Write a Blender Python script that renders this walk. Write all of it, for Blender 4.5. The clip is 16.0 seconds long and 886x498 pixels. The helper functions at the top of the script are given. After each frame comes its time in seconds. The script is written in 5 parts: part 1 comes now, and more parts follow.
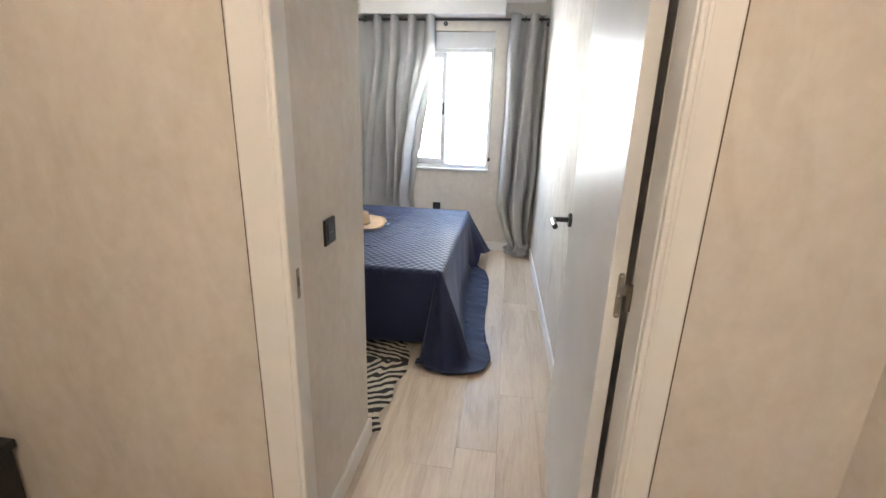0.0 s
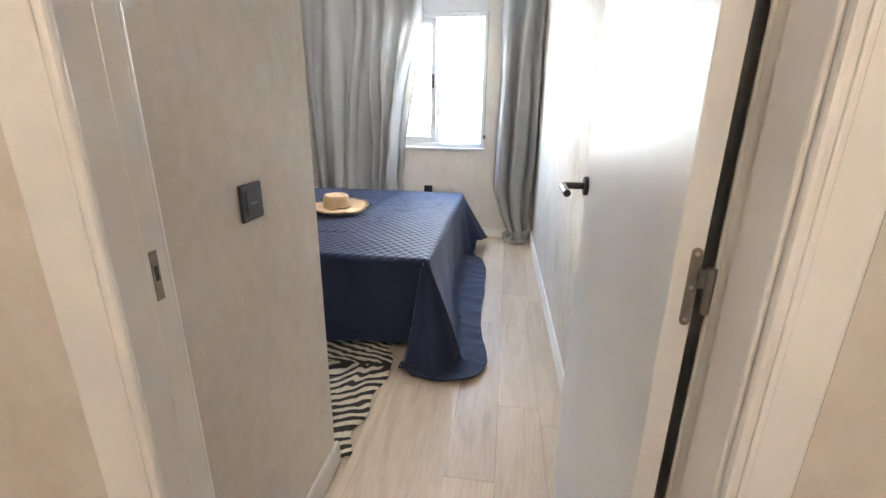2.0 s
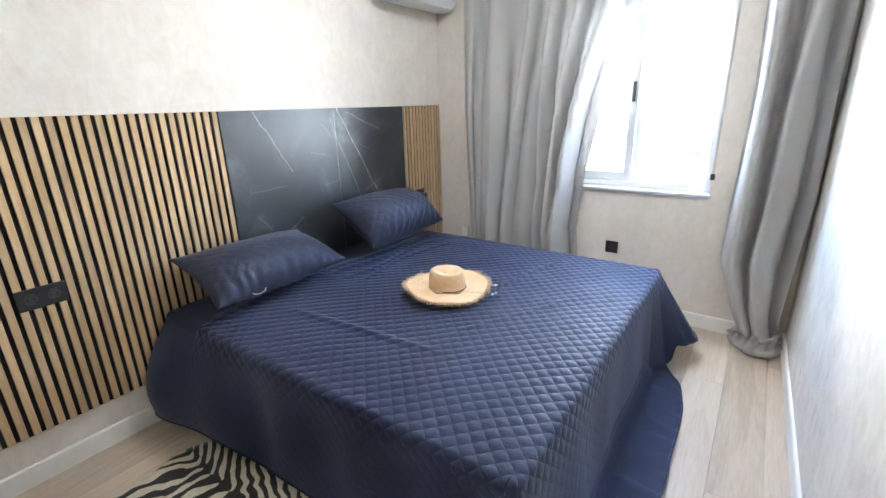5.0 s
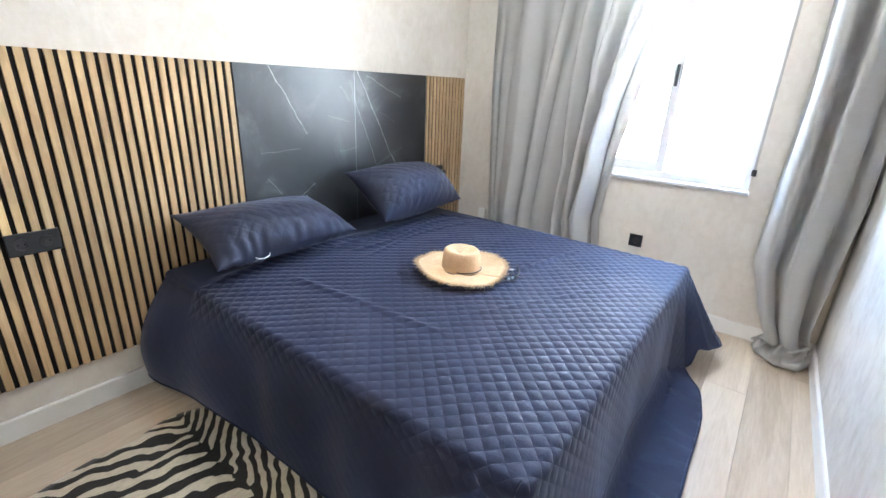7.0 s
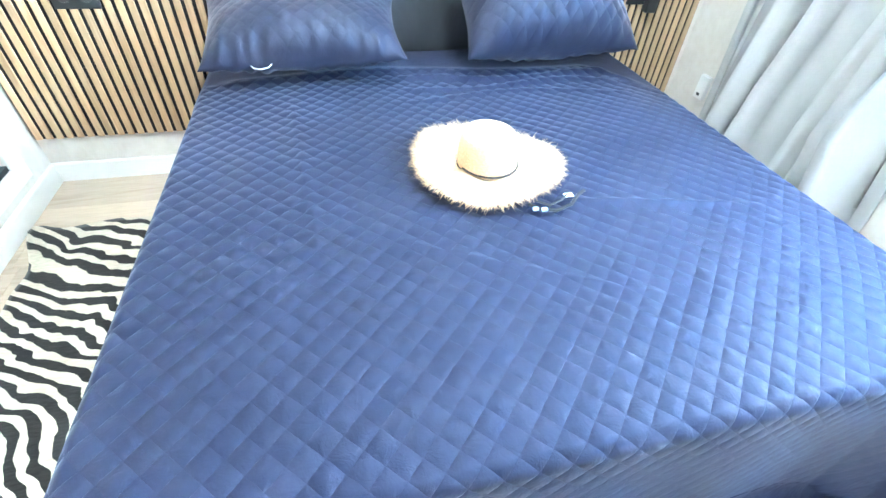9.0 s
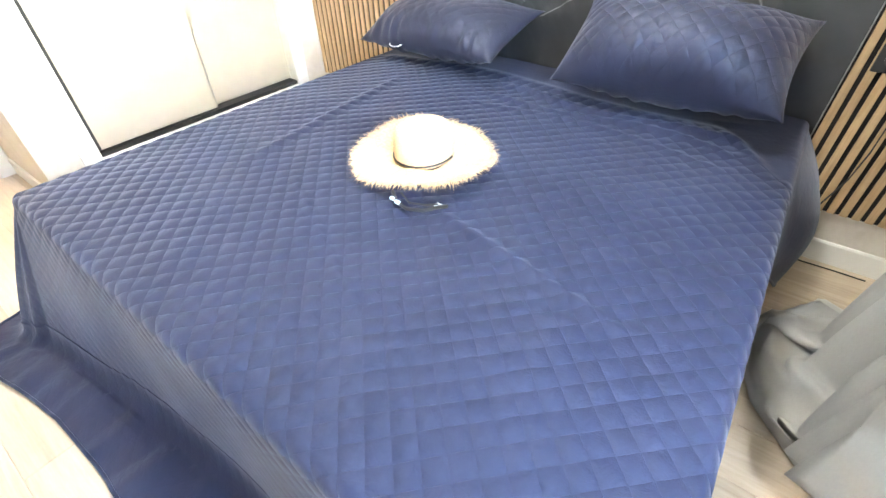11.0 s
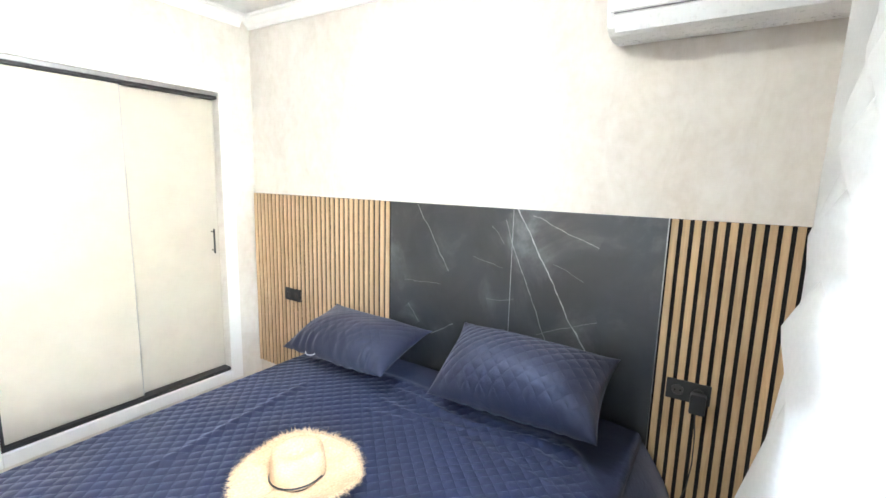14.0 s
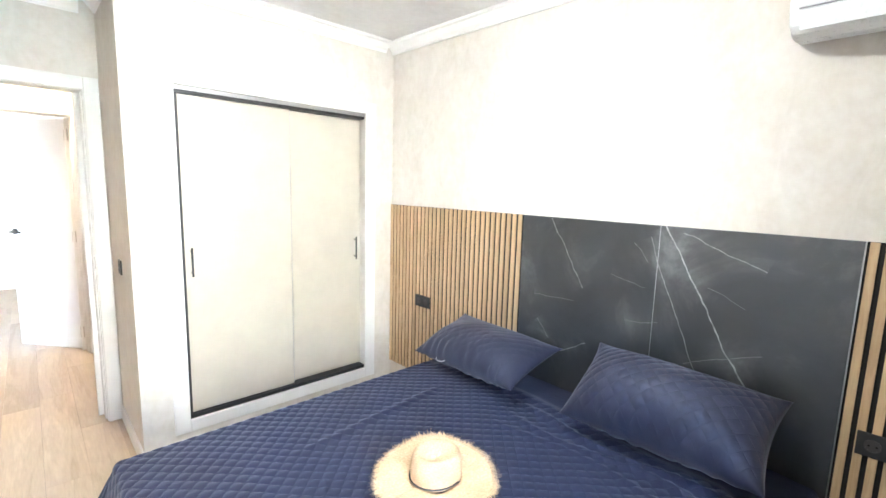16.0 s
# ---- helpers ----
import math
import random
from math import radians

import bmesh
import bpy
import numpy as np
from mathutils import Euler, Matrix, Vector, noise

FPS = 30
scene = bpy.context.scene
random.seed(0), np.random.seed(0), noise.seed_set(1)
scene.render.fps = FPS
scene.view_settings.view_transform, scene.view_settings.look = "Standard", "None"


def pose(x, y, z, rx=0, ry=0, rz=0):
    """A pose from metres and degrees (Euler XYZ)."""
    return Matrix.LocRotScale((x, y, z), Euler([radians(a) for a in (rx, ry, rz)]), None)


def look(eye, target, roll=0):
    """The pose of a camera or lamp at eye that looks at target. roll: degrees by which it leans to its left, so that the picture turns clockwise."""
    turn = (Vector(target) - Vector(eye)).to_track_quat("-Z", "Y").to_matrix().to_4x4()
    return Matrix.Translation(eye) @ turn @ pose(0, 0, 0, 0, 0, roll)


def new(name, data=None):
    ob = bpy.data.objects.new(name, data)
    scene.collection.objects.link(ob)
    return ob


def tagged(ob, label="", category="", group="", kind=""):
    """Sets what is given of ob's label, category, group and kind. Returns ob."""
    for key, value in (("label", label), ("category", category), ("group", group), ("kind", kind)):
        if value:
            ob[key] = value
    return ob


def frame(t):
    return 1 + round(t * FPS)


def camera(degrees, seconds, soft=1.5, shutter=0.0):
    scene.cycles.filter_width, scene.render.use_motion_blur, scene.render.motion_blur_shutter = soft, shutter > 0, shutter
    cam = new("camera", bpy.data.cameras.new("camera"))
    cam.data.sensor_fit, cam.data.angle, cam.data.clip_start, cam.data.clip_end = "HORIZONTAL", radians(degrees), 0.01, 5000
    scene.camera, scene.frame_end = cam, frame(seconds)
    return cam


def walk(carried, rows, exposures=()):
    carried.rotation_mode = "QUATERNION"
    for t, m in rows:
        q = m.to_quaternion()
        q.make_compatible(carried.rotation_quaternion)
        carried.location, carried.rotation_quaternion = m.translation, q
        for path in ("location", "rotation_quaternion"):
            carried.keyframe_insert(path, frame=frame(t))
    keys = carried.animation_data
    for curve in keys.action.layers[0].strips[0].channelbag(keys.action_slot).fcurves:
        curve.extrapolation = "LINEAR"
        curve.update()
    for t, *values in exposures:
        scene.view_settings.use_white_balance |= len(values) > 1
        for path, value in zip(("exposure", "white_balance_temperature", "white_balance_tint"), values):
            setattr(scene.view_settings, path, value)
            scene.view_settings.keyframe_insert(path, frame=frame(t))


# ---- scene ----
cam = camera(89.8, 16.0)
PATH = [
    (0, (-0.306, -0.925, 1.414), (-0.571, 0.97, 0.83), 1.7),
    (0.5, (-0.29, -0.938, 1.591), (-0.548, 1.02, 1.279), 0.5),
    (1, (-0.285, -0.912, 1.617), (-0.538, 1.061, 1.413), 0.1),
    (1.5, (-0.288, -0.807, 1.424), (-0.532, 1.117, 0.933), 0.3),
    (2, (-0.287, -0.545, 1.265), (-0.551, 1.337, 0.642), 0.7),
    (2.5, (-0.332, -0.243, 1.201), (-0.603, 1.59, 0.449), 1.6),
    (3, (-0.388, 0.157, 1.17), (-0.626, 1.959, 0.336), 2.9),
    (3.5, (-0.359, 0.448, 1.204), (-0.746, 2.195, 0.309), 4.4),
    (4, (-0.314, 0.629, 1.178), (-1.004, 2.242, 0.216), 3.0),
    (4.5, (-0.315, 0.694, 1.265), (-1.21, 2.235, 0.359), -0.3),
    (4.6, (-0.307, 0.72, 1.281), (-1.261, 2.253, 0.421), -1.2),
    (5, (-0.284, 0.724, 1.413), (-1.398, 2.266, 0.796), -1.6),
    (5.2, (-0.307, 0.736, 1.447), (-1.466, 2.295, 0.973), -1.5),
    (7.3, (-0.373, 0.835, 1.278), (-1.507, 2.28, 0.489), 4.1),
    (7.5, (-0.375, 0.919, 1.233), (-1.504, 2.317, 0.354), 5.3),
    (8, (-0.472, 1.167, 1.213), (-1.582, 2.41, 0.106), 7.5),
    (8.5, (-0.435, 1.574, 1.237), (-1.703, 2.344, -0.104), 4.9),
    (9, (-0.419, 1.963, 1.227), (-1.84, 2.358, -0.124), 3.6),
    (9.2, (-0.394, 1.982, 1.258), (-1.821, 2.389, -0.083), 5.6),
    (11.3, (-0.547, 3.318, 1.169), (-1.579, 2.213, -0.139), -0.3),
    (11.5, (-0.507, 3.392, 1.153), (-1.428, 2.25, -0.206), 0.4),
    (12, (-0.482, 3.388, 1.175), (-1.268, 2.401, -0.376), -0.6),
    (12.5, (-0.478, 3.399, 1.243), (-1.362, 2.37, -0.227), -2.0),
    (13, (-0.51, 3.42, 1.338), (-1.653, 2.212, 0.228), -1.1),
    (13.5, (-0.541, 3.436, 1.457), (-1.928, 2.165, 0.78), 0.7),
    (14, (-0.565, 3.462, 1.538), (-2.234, 2.404, 1.227), 1.5),
    (14.5, (-0.559, 3.455, 1.607), (-2.342, 2.55, 1.541), 2.3),
    (15, (-0.515, 3.424, 1.613), (-2.293, 2.51, 1.67), 2.0),
    (15.5, (-0.508, 3.413, 1.6), (-2.097, 2.199, 1.547), 1.6),
    (16, (-0.486, 3.388, 1.548), (-1.842, 1.943, 1.272), 1.6),
]
EXPOSURES = [(0, 5.4, 6200, 8), (1.5, 5.5, 6150, 8), (2.5, 5.65, 6000, 8), (3.0, 5.85, 5900, 7), (3.5, 5.85, 5750, 7), (4.0, 6.15, 5700, 7), (5.0, 5.85, 5800, 7), (7.5, 6.1, 5850, 7),
             (8.2, 6.4, 5650, 6), (8.5, 7.15, 5450, 1), (8.8, 7.6, 5080, -5), (9.2, 7.45, 5080, -5), (11.3, 7.05, 6900, 4), (12.0, 7.0, 7400, 4), (12.5, 7.0, 6950, 4), (13.0, 6.9, 6600, 4), (14.0, 6.33, 6050, 5), (15.0, 6.15, 6000, 5), (16, 6.3, 6050, 6)]
walk(cam, [(t, look(eye, target, roll)) for t, eye, target, roll in PATH], EXPOSURES)

# world, sun and exposure
world = bpy.data.worlds.new("world")
world.use_nodes = True
scene.world = world
_wn, _wl = world.node_tree.nodes, world.node_tree.links
_sky = _wn.new("ShaderNodeTexSky")
_sky.sky_type, _sky.sun_disc = "NISHITA", False
_sky.sun_elevation, _sky.sun_rotation = radians(52), radians(160)
_sky.air_density, _sky.dust_density = 1.0, 1.5
_wl.new(_sky.outputs["Color"], _wn["Background"].inputs["Color"])
_wn["Background"].inputs["Strength"].default_value = 0.15
_sun = bpy.data.lights.new("sun", "SUN")
_sun.energy, _sun.angle, _sun.color = 5.0, radians(0.5), (1.0, 0.95, 0.88)
new("sun", _sun).matrix_world = look((0.6, -4.0, 6.0), (-0.6, 0.4, 0.0))

# added area lamp in the window's head, standing in for light of the high sky
_head = bpy.data.lights.new("window_sky_fill", "AREA")
_head.shape, _head.size, _head.size_y = "RECTANGLE", 0.92, 0.1
_head.energy, _head.color = 0.6, (0.92, 0.96, 1.0)
new("window_sky_fill", _head).matrix_world = look((-1.0, 3.985, 1.99), (-1.1, 3.55, 1.2))


# ---------------------------------------------------------------- materials
def nodes_of(name, rough=0.5, metal=0.0, spec=0.5):
    m = bpy.data.materials.new(name)
    m.use_nodes = True
    nt = m.node_tree
    p = nt.nodes["Principled BSDF"]
    p.inputs["Roughness"].default_value = rough
    p.inputs["Metallic"].default_value = metal
    p.inputs["Specular IOR Level"].default_value = spec
    return m, nt, p


def plug(nt, value, socket):
    if hasattr(value, "links"):
        nt.links.new(value, socket)
    else:
        socket.default_value = value


def calc(nt, op, a, b=0.0, c=0.0):
    n = nt.nodes.new("ShaderNodeMath")
    n.operation = op
    for v, s in zip((a, b, c), n.inputs):
        plug(nt, v, s)
    return n.outputs[0]


def coords(nt, scale=(1, 1, 1), turn=(0, 0, 0), shift=None):
    tc = nt.nodes.new("ShaderNodeTexCoord")
    mp = nt.nodes.new("ShaderNodeMapping")
    mp.inputs["Scale"].default_value = scale
    mp.inputs["Rotation"].default_value = turn
    nt.links.new(tc.outputs["Object"], mp.inputs["Vector"])
    if shift is not None:
        nt.links.new(shift, mp.inputs["Location"])
    return mp.outputs[0]


def speckle(nt, vec, scale, detail=4.0, rough=0.55, warp=0.0):
    n = nt.nodes.new("ShaderNodeTexNoise")
    n.inputs["Scale"].default_value = scale
    n.inputs["Detail"].default_value = detail
    n.inputs["Roughness"].default_value = rough
    n.inputs["Distortion"].default_value = warp
    nt.links.new(vec, n.inputs["Vector"])
    return n.outputs[0]


def ramp(nt, fac, stops):
    r = nt.nodes.new("ShaderNodeValToRGB")
    while len(r.color_ramp.elements) < len(stops):
        r.color_ramp.elements.new(0.5)
    for e, (pos, col) in zip(r.color_ramp.elements, stops):
        e.position, e.color = pos, (*col, 1)
    nt.links.new(fac, r.inputs[0])
    return r.outputs[0]


def blend(nt, fac, a, b, mode="MIX"):
    n = nt.nodes.new("ShaderNodeMix")
    n.data_type, n.blend_type = "RGBA", mode
    plug(nt, fac, n.inputs[0])
    for v, s in ((a, n.inputs[6]), (b, n.inputs[7])):
        plug(nt, v if hasattr(v, "links") else (*v, 1), s)
    return n.outputs[2]


def relief(nt, p, height, strength, distance):
    b = nt.nodes.new("ShaderNodeBump")
    b.inputs["Strength"].default_value = strength
    b.inputs["Distance"].default_value = distance
    nt.links.new(height, b.inputs["Height"])
    nt.links.new(b.outputs[0], p.inputs["Normal"])


def plain(name, col, rough=0.5, metal=0.0, vary=0.06, scale=18.0, bump=0.0, spec=0.5):
    """A painted, moulded or metal surface with slight tone and gloss variation."""
    m, nt, p = nodes_of(name, rough, metal, spec)
    v = coords(nt)
    f = speckle(nt, v, scale, 5)
    lo, hi = [c * (1 - vary) for c in col], [min(1, c * (1 + vary)) for c in col]
    nt.links.new(ramp(nt, f, ((0.3, lo), (0.7, hi))), p.inputs["Base Color"])
    g = speckle(nt, v, scale * 4, 3)
    nt.links.new(calc(nt, "ADD", rough - 0.025, calc(nt, "MULTIPLY", g, 0.05)), p.inputs["Roughness"])
    if bump:
        relief(nt, p, g, bump, 0.002)
    return m


def stucco(name, lo, hi, patch, rough=0.6, marks=1.0):
    """Trowelled fine cement plaster: cloudy tone, darker trowel patches, fine tooth."""
    m, nt, p = nodes_of(name, rough, 0, 0.22)
    v = coords(nt)
    cloud = speckle(nt, v, 1.6, 6, 0.6, 0.6)
    col = ramp(nt, cloud, ((0.32, lo), (0.68, hi)))
    stroke = speckle(nt, coords(nt, (5, 5, 2.2), (0.3, 0.2, 0.5)), 1.0, 8, 0.68, 1.2)
    mask = ramp(nt, stroke, ((0.5, (0, 0, 0)), (0.66, (1, 1, 1))))
    col = blend(nt, calc(nt, "MULTIPLY", mask, 0.27 * marks), col, patch)
    sweepmark = speckle(nt, coords(nt, (9, 9, 4.5), (0.7, 0.4, 0.2)), 1.0, 5, 0.55, 2.2)
    col = blend(nt, 0.08 * marks, col, ramp(nt, sweepmark, ((0.36, (0.25, 0.25, 0.24)), (0.5, (0.5, 0.5, 0.5)), (0.64, (0.8, 0.8, 0.79)))), "OVERLAY")
    mott = speckle(nt, v, 26, 5, 0.65)
    col = blend(nt, 0.1, col, ramp(nt, mott, ((0.3, (0.28, 0.27, 0.25)), (0.7, (0.9, 0.9, 0.88)))), "OVERLAY")
    nt.links.new(col, p.inputs["Base Color"])
    nt.links.new(calc(nt, "ADD", rough - 0.12, calc(nt, "MULTIPLY", stroke, 0.24)), p.inputs["Roughness"])
    h = calc(nt, "ADD", calc(nt, "MULTIPLY", stroke, 1.2), calc(nt, "MULTIPLY", speckle(nt, v, 90, 4), 0.35))
    h = calc(nt, "ADD", h, calc(nt, "MULTIPLY", sweepmark, 0.6))
    relief(nt, p, h, 0.3 * marks, 0.004)
    return m


def oak(name, dark, light, width, rough=0.42, along="Y", contrast=1.0):
    """Wood with long grain, pores and cathedral figure, a new tone for every piece."""
    m, nt, p = nodes_of(name, rough, 0, 0.4)
    info = nt.nodes.new("ShaderNodeObjectInfo")
    seed = info.outputs["Random"]
    comb = nt.nodes.new("ShaderNodeCombineXYZ")
    for i, k in enumerate((37.0, 53.0, 11.0)):
        nt.links.new(calc(nt, "MULTIPLY", seed, k), comb.inputs[i])
    long = {"Y": (1, 0.09, 1), "Z": (1, 1, 0.08)}[along]
    v = coords(nt, long, shift=comb.outputs[0])
    figure = speckle(nt, v, 7.0 / width * 0.18, 6, 0.55, 1.1)
    grain = speckle(nt, v, 110, 6, 0.6)
    rings = calc(nt, "FRACT", calc(nt, "MULTIPLY", figure, 6.0))
    rings = calc(nt, "ABSOLUTE", calc(nt, "SUBTRACT", rings, 0.5))
    f = calc(nt, "ADD", calc(nt, "MULTIPLY", figure, 0.75), calc(nt, "MULTIPLY", rings, 0.22 * contrast))
    f = calc(nt, "ADD", f, calc(nt, "MULTIPLY", calc(nt, "SUBTRACT", grain, 0.5), 0.42 * contrast))
    col = ramp(nt, f, ((0.22, dark), (0.46, [0.5 * (a + b) for a, b in zip(dark, light)]), (0.72, light)))
    tone = calc(nt, "ADD", 0.86, calc(nt, "MULTIPLY", seed, 0.24))
    hsv = nt.nodes.new("ShaderNodeHueSaturation")
    nt.links.new(col, hsv.inputs["Color"])
    nt.links.new(tone, hsv.inputs["Value"])
    nt.links.new(hsv.outputs[0], p.inputs["Base Color"])
    nt.links.new(calc(nt, "ADD", rough - 0.08, calc(nt, "MULTIPLY", grain, 0.18)), p.inputs["Roughness"])
    relief(nt, p, calc(nt, "ADD", grain, calc(nt, "MULTIPLY", rings, 0.5)), 0.12, 0.001)
    return m


def cloth(name, col, sheen_col, rough=0.75, weave=900.0, vary=0.12, sheen=0.3, spec=0.3, slub=0.0):
    """Woven fabric: tone drift, thread relief, a little sheen."""
    m, nt, p = nodes_of(name, rough, 0, spec)
    v = coords(nt)
    drift = speckle(nt, v, 3.2, 5)
    thread = speckle(nt, coords(nt, (1, 1, 0.35)), weave * 0.35, 3, 0.6)
    f = calc(nt, "ADD", calc(nt, "MULTIPLY", drift, 0.6), calc(nt, "MULTIPLY", thread, 0.4 + slub))
    lo, hi = [c * (1 - vary) for c in col], [min(1, c * (1 + vary)) for c in col]
    nt.links.new(ramp(nt, f, ((0.35, lo), (0.7, hi))), p.inputs["Base Color"])
    p.inputs["Sheen Weight"].default_value = sheen
    p.inputs["Sheen Roughness"].default_value = 0.4
    p.inputs["Sheen Tint"].default_value = (*sheen_col, 1)
    relief(nt, p, thread, 0.25, 0.0008)
    return m


def zebra(name):
    """Printed hide: wavering forked black bands on cream, a dark spine."""
    m, nt, p = nodes_of(name, 0.8, 0, 0.25)
    v = coords(nt)
    sep = nt.nodes.new("ShaderNodeSeparateXYZ")
    nt.links.new(v, sep.inputs[0])
    x, y = sep.outputs[0], sep.outputs[1]
    n1 = speckle(nt, coords(nt, (1, 0.7, 1)), 3.6, 2, 0.5, 0.8)
    n2 = speckle(nt, v, 15, 3, 0.5)
    n3 = speckle(nt, coords(nt, (2.6, 1, 1), (0, 0, 0.2)), 6.0, 2, 0.5)
    dy = calc(nt, "SUBTRACT", y, 1.33)
    bow = calc(nt, "MULTIPLY", calc(nt, "MULTIPLY", dy, dy), 0.45)
    lean = calc(nt, "MULTIPLY", calc(nt, "ABSOLUTE", dy), 0.18)
    ph = calc(nt, "ADD", x, calc(nt, "ADD", bow, lean))
    ph = calc(nt, "ADD", ph, calc(nt, "MULTIPLY", n1, 0.22))
    ph = calc(nt, "ADD", ph, calc(nt, "MULTIPLY", n2, 0.022))
    ph = calc(nt, "SUBTRACT", ph, calc(nt, "MULTIPLY", calc(nt, "POWER", calc(nt, "ADD", x, 2.2), 2.0), 0.16))
    foot = calc(nt, "MINIMUM", calc(nt, "MAXIMUM", calc(nt, "MULTIPLY", calc(nt, "ADD", x, 1.75), 1.0), 0.0), 0.75)
    ph = calc(nt, "ADD", ph, calc(nt, "MULTIPLY", calc(nt, "MAXIMUM", calc(nt, "MULTIPLY", dy, -1.0), 0.0), foot))
    ph = calc(nt, "ADD", ph, calc(nt, "MULTIPLY", calc(nt, "MAXIMUM", dy, 0.0), 1.3))
    wave = calc(nt, "SINE", calc(nt, "MULTIPLY", ph, 90.0))
    wave = calc(nt, "ADD", wave, calc(nt, "MULTIPLY", calc(nt, "SUBTRACT", n3, 0.5), 2.4))
    spine = calc(nt, "SUBTRACT", 1.0, calc(nt, "MULTIPLY", calc(nt, "ABSOLUTE", calc(nt, "ADD", dy, calc(nt, "MULTIPLY", calc(nt, "SUBTRACT", n1, 0.5), 0.10))), 46.0))
    wave = calc(nt, "SUBTRACT", wave, calc(nt, "MULTIPLY", calc(nt, "MAXIMUM", spine, 0.0), 1.1))
    mask = ramp(nt, calc(nt, "ADD", calc(nt, "MULTIPLY", wave, 0.5), 0.5), ((0.46, (0, 0, 0)), (0.54, (1, 1, 1))))
    fur = speckle(nt, coords(nt, (1, 0.2, 1)), 160, 4)
    cream = ramp(nt, fur, ((0.3, (0.5, 0.44, 0.34)), (0.7, (0.68, 0.62, 0.5))))
    black = ramp(nt, fur, ((0.3, (0.012, 0.011, 0.011)), (0.7, (0.03, 0.028, 0.027))))
    nt.links.new(blend(nt, mask, black, cream), p.inputs["Base Color"])
    p.inputs["Sheen Weight"].default_value = 0.15
    relief(nt, p, fur, 0.4, 0.002)
    return m


def marble(name):
    """Matt black stone slab: smoky clouds, chalk-white wandering veins at set places."""
    m, nt, p = nodes_of(name, 0.4, 0, 1.0)
    v = coords(nt)
    warp = nt.nodes.new("ShaderNodeTexNoise")
    warp.inputs["Scale"].default_value = 6.0
    warp.inputs["Detail"].default_value = 5.0
    nt.links.new(v, warp.inputs["Vector"])
    off = nt.nodes.new("ShaderNodeVectorMath")
    off.operation = "MULTIPLY_ADD"
    nt.links.new(warp.outputs["Color"], off.inputs[0])
    off.inputs[1].default_value = (0.045, 0.045, 0.045)
    nt.links.new(v, off.inputs[2])
    sep = nt.nodes.new("ShaderNodeSeparateXYZ")
    nt.links.new(off.outputs[0], sep.inputs[0])
    y, z = calc(nt, "SUBTRACT", sep.outputs[1], 0.0225), calc(nt, "SUBTRACT", sep.outputs[2], 0.0225)
    cloud = speckle(nt, v, 3.0, 6, 0.6, 0.7)
    breaks = speckle(nt, v, 22, 4, 0.6)
    total = None
    veins = ((2.66, 1.42, 3.02, 0.78, 0.0042, 1.0), (2.60, 1.36, 2.85, 0.76, 0.003, 0.6), (2.10, 1.41, 2.29, 1.08, 0.004, 0.6),
             (2.73, 1.39, 3.03, 1.27, 0.0028, 0.5), (2.02, 0.99, 2.25, 1.01, 0.002, 0.4), (2.78, 0.84, 3.05, 0.95, 0.002, 0.45),
             (2.20, 0.73, 2.34, 0.80, 0.003, 0.7), (2.04, 0.86, 2.12, 0.77, 0.0025, 0.5), (2.53, 1.33, 2.60, 1.25, 0.0022, 0.4),
             (2.44, 1.17, 2.60, 1.13, 0.002, 0.4), (2.84, 1.18, 2.98, 1.12, 0.0018, 0.3), (2.52, 0.96, 2.66, 0.99, 0.002, 0.35))
    for y0, z0, y1, z1, w, k in veins:
        ln = math.hypot(y1 - y0, z1 - z0)
        uy, uz = (y1 - y0) / ln, (z1 - z0) / ln
        dy, dz = calc(nt, "SUBTRACT", y, y0), calc(nt, "SUBTRACT", z, z0)
        along = calc(nt, "ADD", calc(nt, "MULTIPLY", dy, uy), calc(nt, "MULTIPLY", dz, uz))
        across = calc(nt, "ABSOLUTE", calc(nt, "SUBTRACT", calc(nt, "MULTIPLY", dy, uz), calc(nt, "MULTIPLY", dz, uy)))
        inside = calc(nt, "LESS_THAN", calc(nt, "ABSOLUTE", calc(nt, "SUBTRACT", along, ln / 2)), ln / 2)
        core = calc(nt, "MAXIMUM", calc(nt, "SUBTRACT", 1.0, calc(nt, "DIVIDE", across, w)), 0.0)
        haze = calc(nt, "MULTIPLY", calc(nt, "MAXIMUM", calc(nt, "SUBTRACT", 1.0, calc(nt, "DIVIDE", across, w * 22)), 0.0), calc(nt, "MULTIPLY", ramp(nt, cloud, ((0.42, (0, 0, 0)), (0.68, (1, 1, 1)))), 0.28))
        one = calc(nt, "MULTIPLY", calc(nt, "MULTIPLY", calc(nt, "ADD", core, haze), inside), k)
        total = one if total is None else calc(nt, "MAXIMUM", total, one)
    total = calc(nt, "MULTIPLY", total, calc(nt, "MAXIMUM", calc(nt, "SUBTRACT", calc(nt, "MULTIPLY", breaks, 2.6), 0.45), 0.12))
    base = ramp(nt, cloud, ((0.35, (0.014, 0.015, 0.017)), (0.55, (0.028, 0.030, 0.033)), (0.72, (0.085, 0.088, 0.093))))
    fine = ramp(nt, speckle(nt, v, 55, 6, 0.7, 1.5), ((0.62, (0, 0, 0)), (0.72, (1, 1, 1))))
    base = blend(nt, calc(nt, "MULTIPLY", fine, 0.05), base, (0.3, 0.3, 0.3))
    nt.links.new(blend(nt, total, base, (0.5, 0.5, 0.5)), p.inputs["Base Color"])
    nt.links.new(calc(nt, "ADD", 0.3, calc(nt, "MULTIPLY", cloud, 0.16)), p.inputs["Roughness"])
    return m


